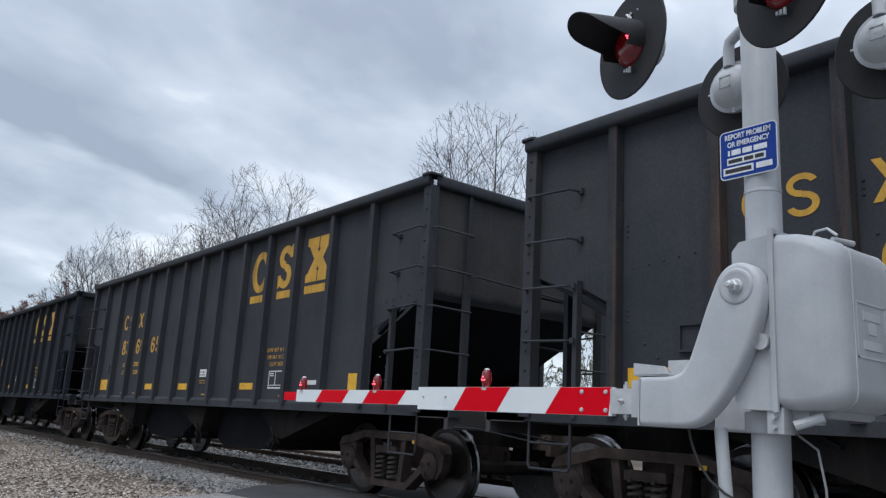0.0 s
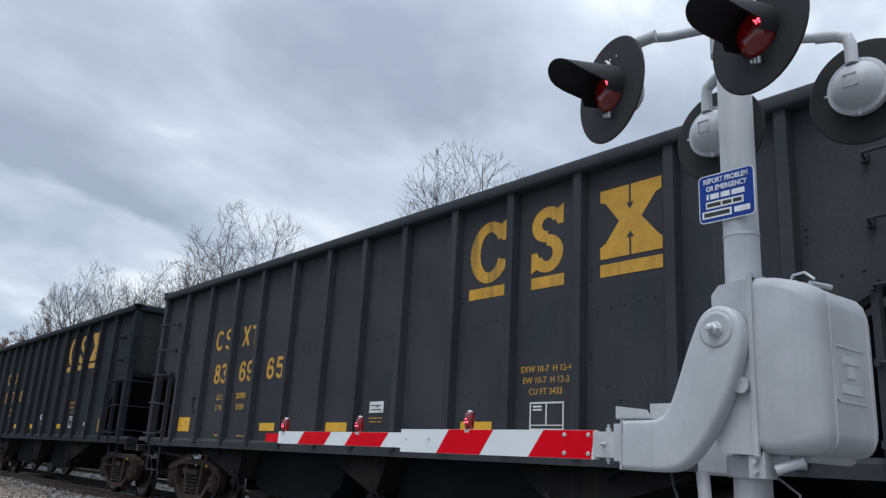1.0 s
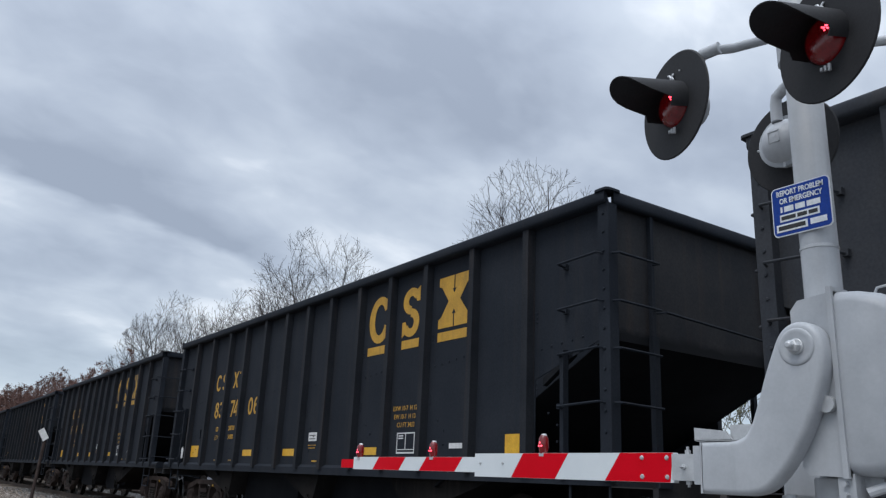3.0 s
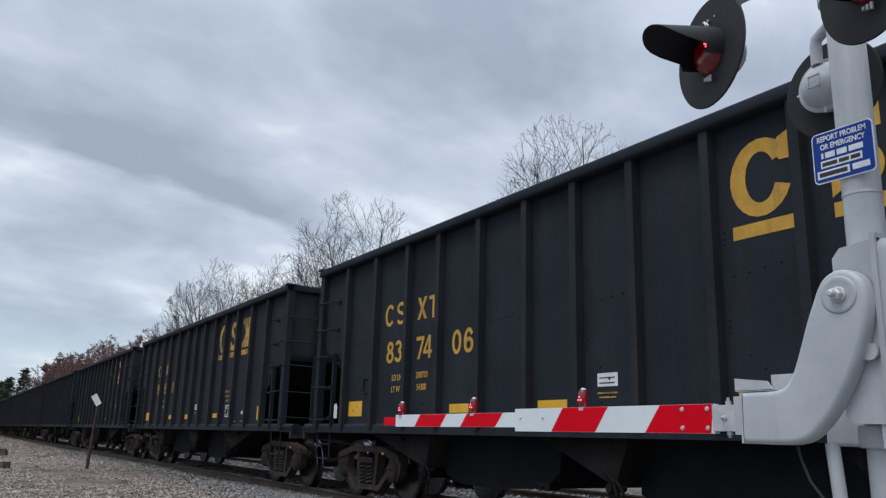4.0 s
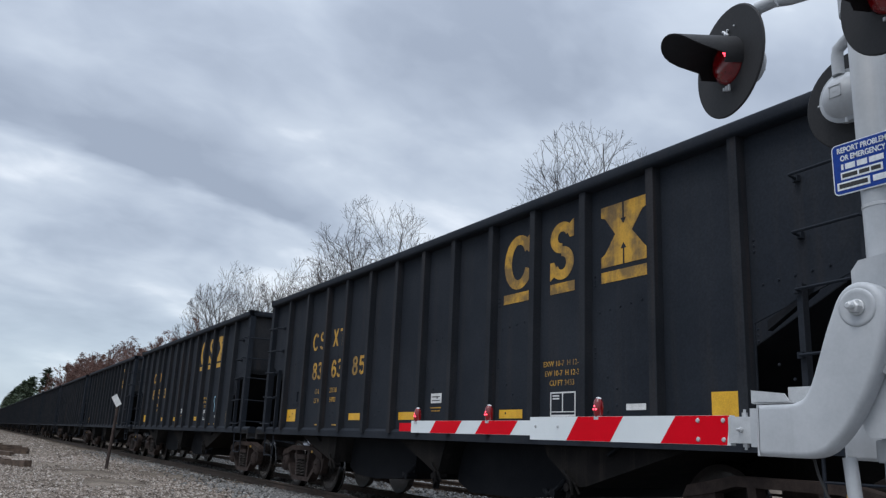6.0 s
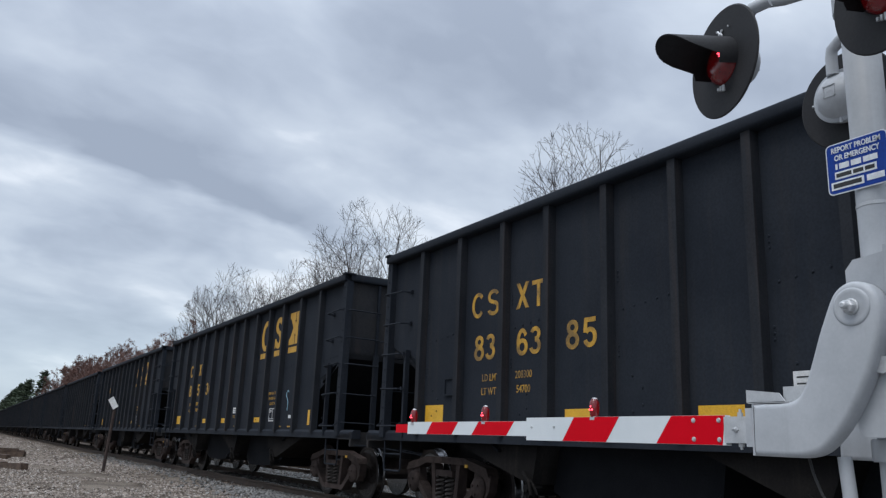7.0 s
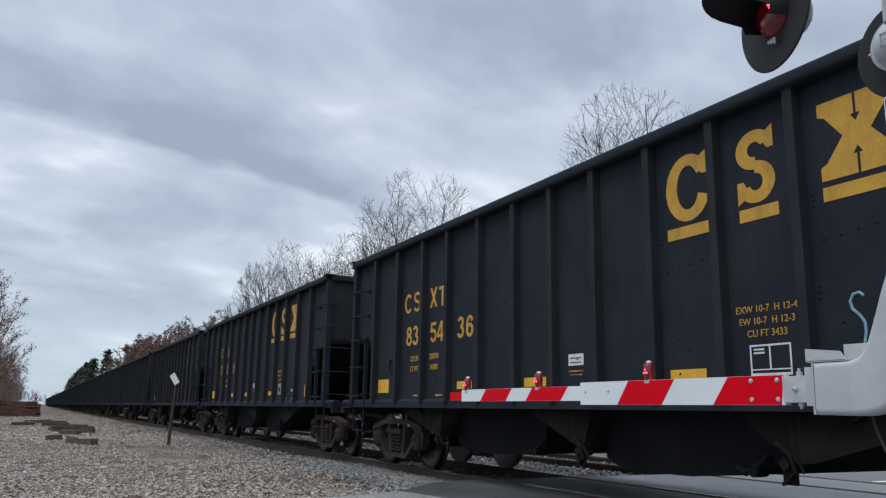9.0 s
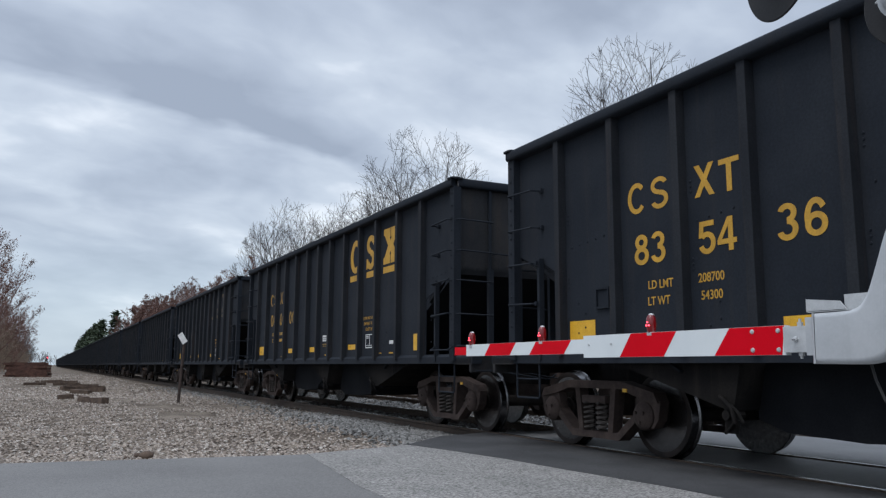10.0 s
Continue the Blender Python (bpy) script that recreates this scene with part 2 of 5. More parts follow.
M_BRUSH2 = mat("grey_green_brush", (0.10, 0.105, 0.075), (0.17, 0.165, 0.12), 0.95, scale=1.5, fine=20, bump=0)
M_NEEDLE = mat("pine_needles", (0.030, 0.050, 0.026), (0.055, 0.075, 0.04), 0.9, scale=3, fine=30, bump=0)


def stone_mat(name, tones):
    m = bpy.data.materials.new(name)
    m.use_nodes = True
    nt = m.node_tree
    b = nt.nodes["Principled BSDF"]
    g = nt.nodes.new("ShaderNodeNewGeometry")
    tc = nt.nodes.new("ShaderNodeTexCoord")
    n = node(nt, "ShaderNodeTexNoise", Scale=45.0, Detail=3.0)
    lk(nt, tc.outputs["Object"], n.inputs["Vector"])
    c = ramp(nt, g.outputs["Random Per Island"], [(i / (len(tones) - 1), t) for i, t in enumerate(tones)])
    lk(nt, mixc(nt, 1.0, c, ramp(nt, n.outputs[0], [(0.25, 0.75), (0.75, 1.2)]), "MULTIPLY"), b.inputs["Base Color"])
    b.inputs["Roughness"].default_value = 0.9
    b.inputs["Specular IOR Level"].default_value = 0.25
    return m


M_STONE_TAN = stone_mat("tan_gravel", [(0.075, 0.060, 0.051), (0.250, 0.206, 0.172), (0.345, 0.297, 0.255), (0.14, 0.115, 0.100), (0.46, 0.425, 0.385)])
M_STONE_GREY = stone_mat("grey_ballast", [(0.060, 0.058, 0.056), (0.16, 0.158, 0.154), (0.235, 0.23, 0.222), (0.10, 0.098, 0.095), (0.29, 0.282, 0.27)])


def glow(name, color, strength):
    m = bpy.data.materials.new(name)
    m.use_nodes = True
    b = m.node_tree.nodes["Principled BSDF"]
    b.inputs["Base Color"].default_value = (*color, 1)
    b.inputs["Emission Color"].default_value = (*color, 1)
    b.inputs["Emission Strength"].default_value = strength
    b.inputs["Roughness"].default_value = 0.2
    return m


M_LED = glow("lit_red_led", (1.0, 0.06, 0.10), 4.5)
M_LENS = M_LENSRED.copy()
M_LENS.name = "lit_red_lens"
_b = M_LENS.node_tree.nodes["Principled BSDF"]
_b.inputs["Emission Color"].default_value = (0.8, 0.01, 0.015, 1)
_b.inputs["Emission Strength"].default_value = 0.02
_b.inputs["Coat Weight"].default_value = 0.6


M_ARMLENS = M_LENS.copy()
M_ARMLENS.name = "lit_arm_lens"
M_ARMLENS.node_tree.nodes["Principled BSDF"].inputs["Emission Strength"].default_value = 0.07


# ---- mesh helpers ----
def empty(name, at, label, category, group="", kind=""):
    ob = new(name)
    ob.location = at
    ob.empty_display_size = 0.2
    return tagged(ob, label, category, group, kind)


def finish(bm, name, material, smooth=30, bevel=0.0):
    if bevel:
        es = [e for e in bm.edges if len(e.link_faces) == 2 and e.calc_face_angle(0) > 0.6]
        bmesh.ops.bevel(bm, geom=es, offset=bevel, segments=2, affect="EDGES", clamp_overlap=True)
    bmesh.ops.recalc_face_normals(bm, faces=bm.faces)
    for f in bm.faces:
        f.smooth = smooth > 0
    for e in bm.edges:
        if len(e.link_faces) == 2:
            e.smooth = e.calc_face_angle(0) < radians(smooth)
    me = bpy.data.meshes.new(name)
    bm.to_mesh(me)
    bm.free()
    me.materials.append(material)
    return me


def part(name, bm, material, parent, label="", bevel=0.0, at=None, smooth=30):
    """One mesh under a thing or a part. The bmesh is in the thing's own space, or, with at, round the point at of it."""
    ob = new(name, finish(bm, name, material, smooth, bevel) if isinstance(bm, bmesh.types.BMesh) else bm)
    ob.parent = parent
    if at:
        ob.location = at
    if label:
        ob["label"] = label
    return ob


def thing(name, bm, material, at, label, category, group="", kind="", bevel=0.0, smooth=30):
    ob = new(name, finish(bm, name, material, smooth, bevel))
    ob.location = at
    return tagged(ob, label, category, group, kind)


def box(bm, x0, x1, y0, y1, z0, z1):
    v = [bm.verts.new((x, y, z)) for x in (x0, x1) for y in (y0, y1) for z in (z0, z1)]
    for q in ((0, 1, 3, 2), (4, 6, 7, 5), (0, 4, 5, 1), (2, 3, 7, 6), (0, 2, 6, 4), (1, 5, 7, 3)):
        bm.faces.new([v[i] for i in q])
    return bm


def boxb(*a):
    return box(bmesh.new(), *a)


def tube(bm, p0, p1, r, seg=8, r1=None, caps=True):
    p0, p1 = Vector(p0), Vector(p1)
    q = (p1 - p0).to_track_quat("Z", "Y")
    r1 = r if r1 is None else r1
    rings = []
    for p, rr in ((p0, r), (p1, r1)):
        rings.append([bm.verts.new(p + q @ Vector((rr * math.cos(2 * math.pi * i / seg), rr * math.sin(2 * math.pi * i / seg), 0))) for i in range(seg)])
    for i in range(seg):
        bm.faces.new((rings[0][i], rings[0][(i + 1) % seg], rings[1][(i + 1) % seg], rings[1][i]))
    if caps:
        bm.faces.new(rings[0][::-1]), bm.faces.new(rings[1])
    return bm


def pipe(bm, pts, r, seg=8):
    """A bent rod through the points, with a ball joint's worth of overlap at the bends."""
    pts = [Vector(p) for p in pts]
    rings = []
    for i, p in enumerate(pts):
        d = (pts[min(i + 1, len(pts) - 1)] - pts[max(i - 1, 0)]).normalized()
        q = d.to_track_quat("Z", "Y")
        rings.append([bm.verts.new(p + q @ Vector((r * math.cos(2 * math.pi * k / seg), r * math.sin(2 * math.pi * k / seg), 0))) for k in range(seg)])
    for a, b in zip(rings, rings[1:]):
        off = min(range(seg), key=lambda o: sum((a[k].co - b[(k + o) % seg].co).length for k in range(seg)))
        for k in range(seg):
            bm.faces.new((a[k], a[(k + 1) % seg], b[(k + 1 + off) % seg], b[(k + off) % seg]))
    bm.faces.new(rings[0][::-1]), bm.faces.new(rings[-1])
    return bm


def prism(bm, poly, x0, x1, axis="x"):
    """A flat outline drawn out along an axis; for x the outline is (y, z), for y (x, z), for z (x, y)."""
    def put(u, v, w):
        return {"x": (w, u, v), "y": (u, w, v), "z": (u, v, w)}[axis]
    a = [bm.verts.new(put(u, v, x0)) for u, v in poly]
    b = [bm.verts.new(put(u, v, x1)) for u, v in poly]
    n = len(poly)
    for i in range(n):
        bm.faces.new((a[i], a[(i + 1) % n], b[(i + 1) % n], b[i]))
    bm.faces.new(a[::-1]), bm.faces.new(b)
    return bm


def lathe(bm, prof, axis="x", seg=24, at=(0, 0, 0)):
    """Turns a profile of (along, radius) round an axis."""
    rings = []
    for w, r in prof:
        ring = []
        for i in range(seg):
            c, s = r * math.cos(2 * math.pi * i / seg), r * math.sin(2 * math.pi * i / seg)
            p = {"x": (w, c, s), "y": (c, w, s), "z": (c, s, w)}[axis]
            ring.append(bm.verts.new(Vector(p) + Vector(at)))
        rings.append(ring)
    for a, b in zip(rings, rings[1:]):
        for i in range(seg):
            bm.faces.new((a[i], a[(i + 1) % seg], b[(i + 1) % seg], b[i]))
    for ring in (rings[0], rings[-1]):
        if prof[0 if ring is rings[0] else -1][1] > 1e-4:
            bm.faces.new(ring)
    bmesh.ops.remove_doubles(bm, verts=bm.verts, dist=1e-5)
    return bm


TEXTS = {}


def text_mesh(body, size, material, at, across=1.0, align="CENTER", face=((0, -1, 0), (0, 0, 1), (-1, 0, 0)), bold=0.0):
    """Lettering in the built-in font, as a mesh that stands on a side that looks to -x."""
    cu = bpy.data.curves.new("lettering", "FONT")
    cu.body, cu.size, cu.align_x, cu.align_y, cu.extrude, cu.offset = body, size, align, "CENTER", 0.0015, bold
    cu.resolution_u = 3
    ob = bpy.data.objects.new("lettering", cu)
    me = bpy.data.meshes.new_from_object(ob)
    bpy.data.objects.remove(ob)
    x, y, z = (Vector(f) for f in face)
    for v in me.vertices:
        c = v.co.copy()
        v.co = Vector(at) + x * c.x * across + y * c.y + z * c.z
    me.materials.clear()
    me.materials.append(material)
    return me


def flat(bm, pts, x, thick=0.003):
    """A thin painted plate on a side that looks to -x: its outline is (y, z)."""
    return prism(bm, pts, x - thick, x)


def ring_shape(bm, y, z, ry, rz, wy, wz, x, seg=20, thick=0.003, a0=0.0, a1=2 * math.pi):
    closed = abs(a1 - a0 - 2 * math.pi) < 1e-6
    n = seg if closed else seg + 1
    loops = []
    for xx in (x - thick, x):
        for k in (1.0, 0.0):
            loops.append([bm.verts.new((xx, y - (ry - wy * (1 - k)) * math.cos(a0 + (a1 - a0) * i / seg), z + (rz - wz * (1 - k)) * math.sin(a0 + (a1 - a0) * i / seg))) for i in range(n)])
    of, inf, ob_, ib = loops
    for i in range(n if closed else n - 1):
        j = (i + 1) % n
        bm.faces.new((of[i], of[j], inf[j], inf[i]))
        bm.faces.new((of[i], ob_[i], ob_[j], of[j]))
        bm.faces.new((inf[i], inf[j], ib[j], ib[i]))
    return bm


# ---- ground, road, track ----
TRACK_X, GAUGE = 6.94, 1.505


def terrain(x, y):
    """Height of the open ground: it lies a little under the rails and is slightly uneven."""
    if y < 8.0:
        return -0.10
    h = -0.10 + 0.05 * (noise.noise((x * 0.35, y * 0.2, 0.3))) + 0.018 * noise.noise((x * 1.7, y * 1.3, 4.1))
    if 4.0 < x < 5.9:
        h -= 0.05 * (x - 4.0) / 1.9
    if x > 5.9:
        h = -0.16
    return h * min(1.0, (y - 8.0) / 1.5) + (-0.10) * max(0.0, 1 - (y - 8.0) / 1.5)


def build_ground():
    bm = bmesh.new()
    xs = [-3000, -600, -150, -60, -30, -18, -12] + [-9 + 0.5 * i for i in range(31)] + [6.5 + 1.0 * i for i in range(9)] + [20, 30, 60, 150, 600, 3000]
    ys = [-3000, -400, -60, -10, 0, 8.0] + [8.5 + 0.5 * i for i in range(60)] + [40 + 4 * i for i in range(20)] + [130, 160, 220, 320, 500, 900, 3000]
    grid = [[bm.verts.new((x, y, terrain(x, y) if abs(x) < 20 and y < 130 else -0.16)) for y in ys] for x in xs]
    for i in range(len(xs) - 1):
        for j in range(len(ys) - 1):
            bm.faces.new((grid[i][j], grid[i + 1][j], grid[i + 1][j + 1], grid[i][j + 1]))
    thing("ground", bm, M_GROUND, (0, 0, 0), "uneven tan gravel ground beside the railway line", "ground", kind="structure", smooth=60)


def build_road():
    road = empty("road", (0, 0, 0), "asphalt road over the level crossing, patched and worn", "road", kind="structure")
    edge = [(-60, 9.35), (-8, 9.3), (-0.33, 9.12), (1.2, 8.9), (2.72, 8.72)]
    bm = bmesh.new()
    prism(bm, [(-60, -6.5), (2.45, -6.5), (2.3, 2.0), (2.40, 6.2), (2.72, 8.72)] + edge[::-1][1:], -0.3, -0.012, "z")
    part("new_asphalt", bm, M_ASPH, road, "smooth dark grey asphalt")
    bm = bmesh.new()
    prism(bm, [(2.45, -6.5), (4.8, -6.5), (4.75, 2.0), (4.72, 5.12), (4.59, 6.4), (4.53, 7.35), (4.35, 8.5), (4.19, 9.25), (3.6, 9.02), (2.72, 8.72), (2.40, 6.2), (2.3, 2.0)], -0.3, -0.008, "z")
    part("worn_asphalt", bm, M_ASPHOLD, road, "light worn asphalt with loose grit")
    bm = bmesh.new()
    prism(bm, [(4.8, -6.5), (6.06, -6.5), (6.06, 10.5), (5.1, 10.15), (4.19, 9.25), (4.35, 8.5), (4.53, 7.35), (4.59, 6.4), (4.72, 5.12), (4.75, 2.0)], -0.3, -0.004, "z")
    part("crossing_apron", bm, M_ASPHX, road, "dark asphalt apron along the rail")
    for x0, x1 in ((6.31, 7.56), (7.82, 10.06), (10.31, 11.56), (11.82, 60)):
        bm = boxb(x0, x1, -6.5, 10.4, -0.3, -0.006)
        part("crossing_panel", bm, M_PANEL if x0 < 11 else M_ASPH, road, "worn grey concrete crossing panel" if x0 < 11 else "grey asphalt beyond the tracks")
    for y in (8.2, -5.4):
        part("edge_line", boxb(11.9, 50, y, y + 0.1, -0.012, -0.002), M_LABEL, road, "white painted edge line")


def rail_prof(x):
    return [(x - 0.07, -0.17), (x + 0.07, -0.17), (x + 0.07, -0.155), (x + 0.012, -0.14), (x + 0.012, -0.05), (x + 0.036, -0.038), (x + 0.036, -0.004), (x + 0.03, 0.0), (x - 0.03, 0.0), (x - 0.036, -0.004), (x - 0.036, -0.038), (x - 0.012, -0.05), (x - 0.012, -0.14), (x - 0.07, -0.155)]


def build_track(cx, first):
    tr = empty("railway_track", (0, 0, 0), "railway track with rusty rails on wooden ties" if first else "second railway track behind the train", "railway track", "railway tracks", "structure")
    for s in (-1, 1):
        x = cx + s * GAUGE / 2
        r = part("rail", prism(bmesh.new(), rail_prof(x), -120, 700, "y"), M_RAIL, tr)
        part("railhead", boxb(x - 0.028, x + 0.028, -120, 700, -0.002, 0.0025), M_TREAD, r, "polished running surface")
    tie = finish(boxb(-1.3, 1.3, -0.11, 0.11, -0.34, -0.165), "tie", M_TIE, bevel=0.012)
    rnd = random.Random(5)
    for i in range(110):
        o = part("tie", tie, None, tr)
        o.location, o.rotation_euler = (cx + rnd.uniform(-0.05, 0.05), 10.9 + 0.52 * i, rnd.uniform(-0.01, 0.004)), (0, 0, rnd.uniform(-0.02, 0.02))
    plate = finish(boxb(-0.13, 0.13, -0.09, 0.09, -0.166, -0.15), "tie_plate", M_RAIL)
    for i in range(40):
        for s in (-1, 1):
            o = part("tie_plate", plate, None, tr)
            o.location = (cx + s * GAUGE / 2, 10.9 + 0.52 * i, 0)
    return tr


def stones(name, spots, size, material, label, flatness=0.65):
    """A bed of separate broken stones, each a rough octahedron, as one mesh."""
    rng = np.random.default_rng(len(spots))
    n = len(spots)
    base = np.array([(1, 0, 0), (0, 1, 0), (-1, 0, 0), (0, -1, 0), (0, 0, 1), (0, 0, -1)], float)
    faces = np.array([(0, 1, 4), (1, 2, 4), (2, 3, 4), (3, 0, 4), (1, 0, 5), (2, 1, 5), (3, 2, 5), (0, 3, 5)])
    rad = size * rng.uniform(0.5, 1.25, (n, 1, 1))
    v = base[None] * rad * rng.uniform(0.65, 1.35, (n, 6, 1)) + rng.normal(0, 0.16, (n, 6, 3)) * rad
    v[:, :, 2] *= flatness
    a = rng.uniform(0, 6.28, n)
    b = rng.uniform(-0.6, 0.6, n)
    ca, sa, cb, sb = np.cos(a)[:, None], np.sin(a)[:, None], np.cos(b)[:, None], np.sin(b)[:, None]
    x, y, z = v[..., 0], v[..., 1], v[..., 2]
    y, z = y * cb - z * sb, y * sb + z * cb
    x, y = x * ca - y * sa, x * sa + y * ca
    v = np.stack([x, y, z], -1) + np.asarray(spots)[:, None, :]
    f = faces[None] + 6 * np.arange(n)[:, None, None]
    me = bpy.data.meshes.new(name)
    me.from_pydata(v.reshape(-1, 3).tolist(), [], f.reshape(-1, 3).tolist())
    me.materials.append(material)
    return tagged(new(name, me), label, "gravel", kind="stuff")


def build_gravel():
    rnd = random.Random(11)
    spots = []
    while len(spots) < 54000:
        y = 8.9 + 26 * rnd.random() ** 1.9
        x = rnd.uniform(-9, 6.0 if y > 12.5 else 5.0)
        if rnd.random() < 2.4 * (-0.08 - noise.noise((x * 0.30, y * 0.30, 9))) + (0.75 if y > 14 and abs(x - 2.6 - 0.3 * math.sin(y * 0.4)) < 0.55 else 0):
            continue
        if y < 9.22 + (0.25 if x < 0 else 0) - max(0, x) * 0.1 or (x > 2.6 and y < 8.85 + (x - 2.6) * 0.42):
            continue
        spots.append((x, y, terrain(x, y) + 0.008))
    stones("gravel", spots, 0.0255, M_STONE_TAN, "loose tan gravel spread beside the road")
    spots = []
    while len(spots) < 9000:
        y = 27 + 75 * rnd.random() ** 1.5
        x = rnd.uniform(-7, 5.6)
        if rnd.random() < 2.0 * (-0.05 - noise.noise((x * 0.25, y * 0.10, 5))):
            continue
        spots.append((x, y, terrain(x, y) + 0.005))
    stones("gravel", spots, 0.05, M_STONE_TAN, "coarse tan stones strewn along the line")
    spots = []
    while len(spots) < 6500:
        y = 9.3 + 32 * rnd.random() ** 1.7
        x = 5.75 - abs(rnd.gauss(0, 0.55)) if rnd.random() < 0.7 else rnd.uniform(5.5, 6.15)
        if y < 10.2 + (x - 5.1) * 0.9 or x < 3.2:
            continue
        if y > 12 and rnd.random() < min(0.93, (y - 12) * 0.14):
            continue
        spots.append((x, y, terrain(x, y) + 0.02))
    stones("track_ballast", spots, 0.040, M_STONE_GREY, "blue-grey crushed stone ballast at the track's edge")
    spots = []
    while len(spots) < 14000:
        y = 10.4 + 34 * rnd.random() ** 1.6
        x = rnd.uniform(6.25, 13.2)
        if abs(abs(x - TRACK_X) - GAUGE / 2) < 0.09:
            continue
        spots.append((x, y, -0.15 + rnd.uniform(0, 0.03)))
    stones("track_ballast", spots, 0.042, M_STONE_GREY, "grey ballast between and behind the rails")


build_ground()
build_road()
build_track(TRACK_X, True)
build_track(TRACK_X + 4.0, False)
build_gravel()

# ---- the hopper train ----
CAR_LEN, SPEED, GAIN, FIRST_Y = 14.92, 5.627, 0.0039, 20.365
RIBS = (-1.11, -2.12, -3.11, -3.97, -4.92, -5.85, -6.69, -7.52, -8.43, -9.30, -10.18, -11.17, -12.15)
FAR, NEAR = -0.06, -13.32
MID = (FAR + NEAR) / 2
SHEET, OUT = -1.50, -1.60          # side sheet and outer face of the posts, from the car's middle
SILL, CHORD, TOP = 1.06, 3.68, 3.81
TRUCKS = (-1.08, -12.1)


def bulb(w, h, n=14):
    """A rounded-square outline, w and h from its middle."""
    out = []
    for k in range(n):
        a = 2 * math.pi * (k + 0.5) / n
        c, t = math.cos(a), math.sin(a)
        out.append((w * math.copysign(abs(c) ** 0.45, c), h * math.copysign(abs(t) ** 0.45, t)))
    return out


def build_truck(car, yc):
    tk = part("truck", boxb(-0.85, 0.85, yc - 0.2, yc + 0.2, 0.42, 0.72), M_TRUCK, car, "rust-brown cast steel truck", bevel=0.03)
    part("center_plate", tube(bmesh.new(), (0, yc, 0.7), (0, yc, 0.95), 0.2, 12), M_TRUCK, tk)
    for s in (-1, 1):
        x = s * 1.0
        bm = bmesh.new()
        w = 0.085
        # the frame is made of bars, so that its two windows and the spring opening stay open
        bars = [[(-1.1, 0.60), (-1.04, 0.71), (-0.5, 0.82), (0.5, 0.82), (1.04, 0.71), (1.1, 0.60), (0.74, 0.66), (0.50, 0.73), (-0.50, 0.73), (-0.74, 0.66)],
                [(-0.80, 0.50), (-0.71, 0.47), (-0.42, 0.238), (-0.34, 0.235), (-0.34, 0.155), (-0.44, 0.155), (-0.80, 0.43)],
                [(0.80, 0.50), (0.71, 0.47), (0.42, 0.238), (0.34, 0.235), (0.34, 0.155), (0.44, 0.155), (0.80, 0.43)],
                [(-0.42, 0.155), (0.42, 0.155), (0.40, 0.235), (-0.40, 0.235)],
                [(-0.32, 0.23), (-0.235, 0.23), (-0.30, 0.74), (-0.39, 0.74)],
                [(0.32, 0.23), (0.235, 0.23), (0.30, 0.74), (0.39, 0.74)],
                [(-1.12, 0.62), (-0.74, 0.66), (-0.70, 0.42), (-0.80, 0.33), (-1.0, 0.33), (-1.08, 0.42)],
                [(1.12, 0.62), (0.74, 0.66), (0.70, 0.42), (0.80, 0.33), (1.0, 0.33), (1.08, 0.42)]]
        for k, b in enumerate(bars):
            prism(bm, [(yc + u, v) for u, v in b], x - w + 0.004 * k, x + w - 0.004 * k)
        part("side_frame", bm, M_TRUCK, tk, bevel=0.012)
        for dy in (-0.125, 0.0, 0.125):
            out_x = s * (0.05 if dy else -0.03)
            coil = [(x + out_x + 0.058 * math.cos(a), yc + dy + 0.058 * math.sin(a), 0.25 + 0.31 * a / (2 * math.pi * 5.5)) for a in [2 * math.pi * 5.5 * k / 66 for k in range(67)]]
            part("spring", pipe(bmesh.new(), coil, 0.0165, 5), M_SPRING, tk, "coil spring")
        part("bolster_end", boxb(x - 0.09, x + 0.1, yc - 0.22, yc + 0.22, 0.56, 0.645), M_TRUCK, tk, bevel=0.02)
        for e in (-1, 1):
            bm = bmesh.new()
            ys = yc + e * 0.8635
            lathe(bm, [(0.0, 0.155), (0.10, 0.155), (0.13, 0.13), (0.15, 0.08), (0.155, 0.0)] if s > 0 else [(0.0, 0.155), (-0.10, 0.155), (-0.13, 0.13), (-0.15, 0.08), (-0.155, 0.0)], "x", 16, (s * 0.98, ys, 0.457))
            for k in range(3):
                a = 2.1 * k + 0.5
                tube(bm, (s * 1.10, ys + 0.07 * math.cos(a), 0.457 + 0.07 * math.sin(a)), (s * 1.15, ys + 0.07 * math.cos(a), 0.457 + 0.07 * math.sin(a)), 0.018, 6)
            part("bearing_cap", bm, M_TRUCK, tk)
            part("brake_shoe", boxb(s * 0.68 - 0.06, s * 0.68 + 0.06, yc + e * 0.33, yc + e * 0.40, 0.32, 0.62), M_TRUCK, tk)
    part("brake_beam", tube(bmesh.new(), (-0.75, yc + 0.3, 0.42), (0.75, yc + 0.3, 0.42), 0.03), M_TRUCK, tk)
    part("yellow_tag", boxb(-1.1, -1.09, yc - 0.62, yc - 0.55, 0.70, 0.74), M_REFL, tk)
    out = []
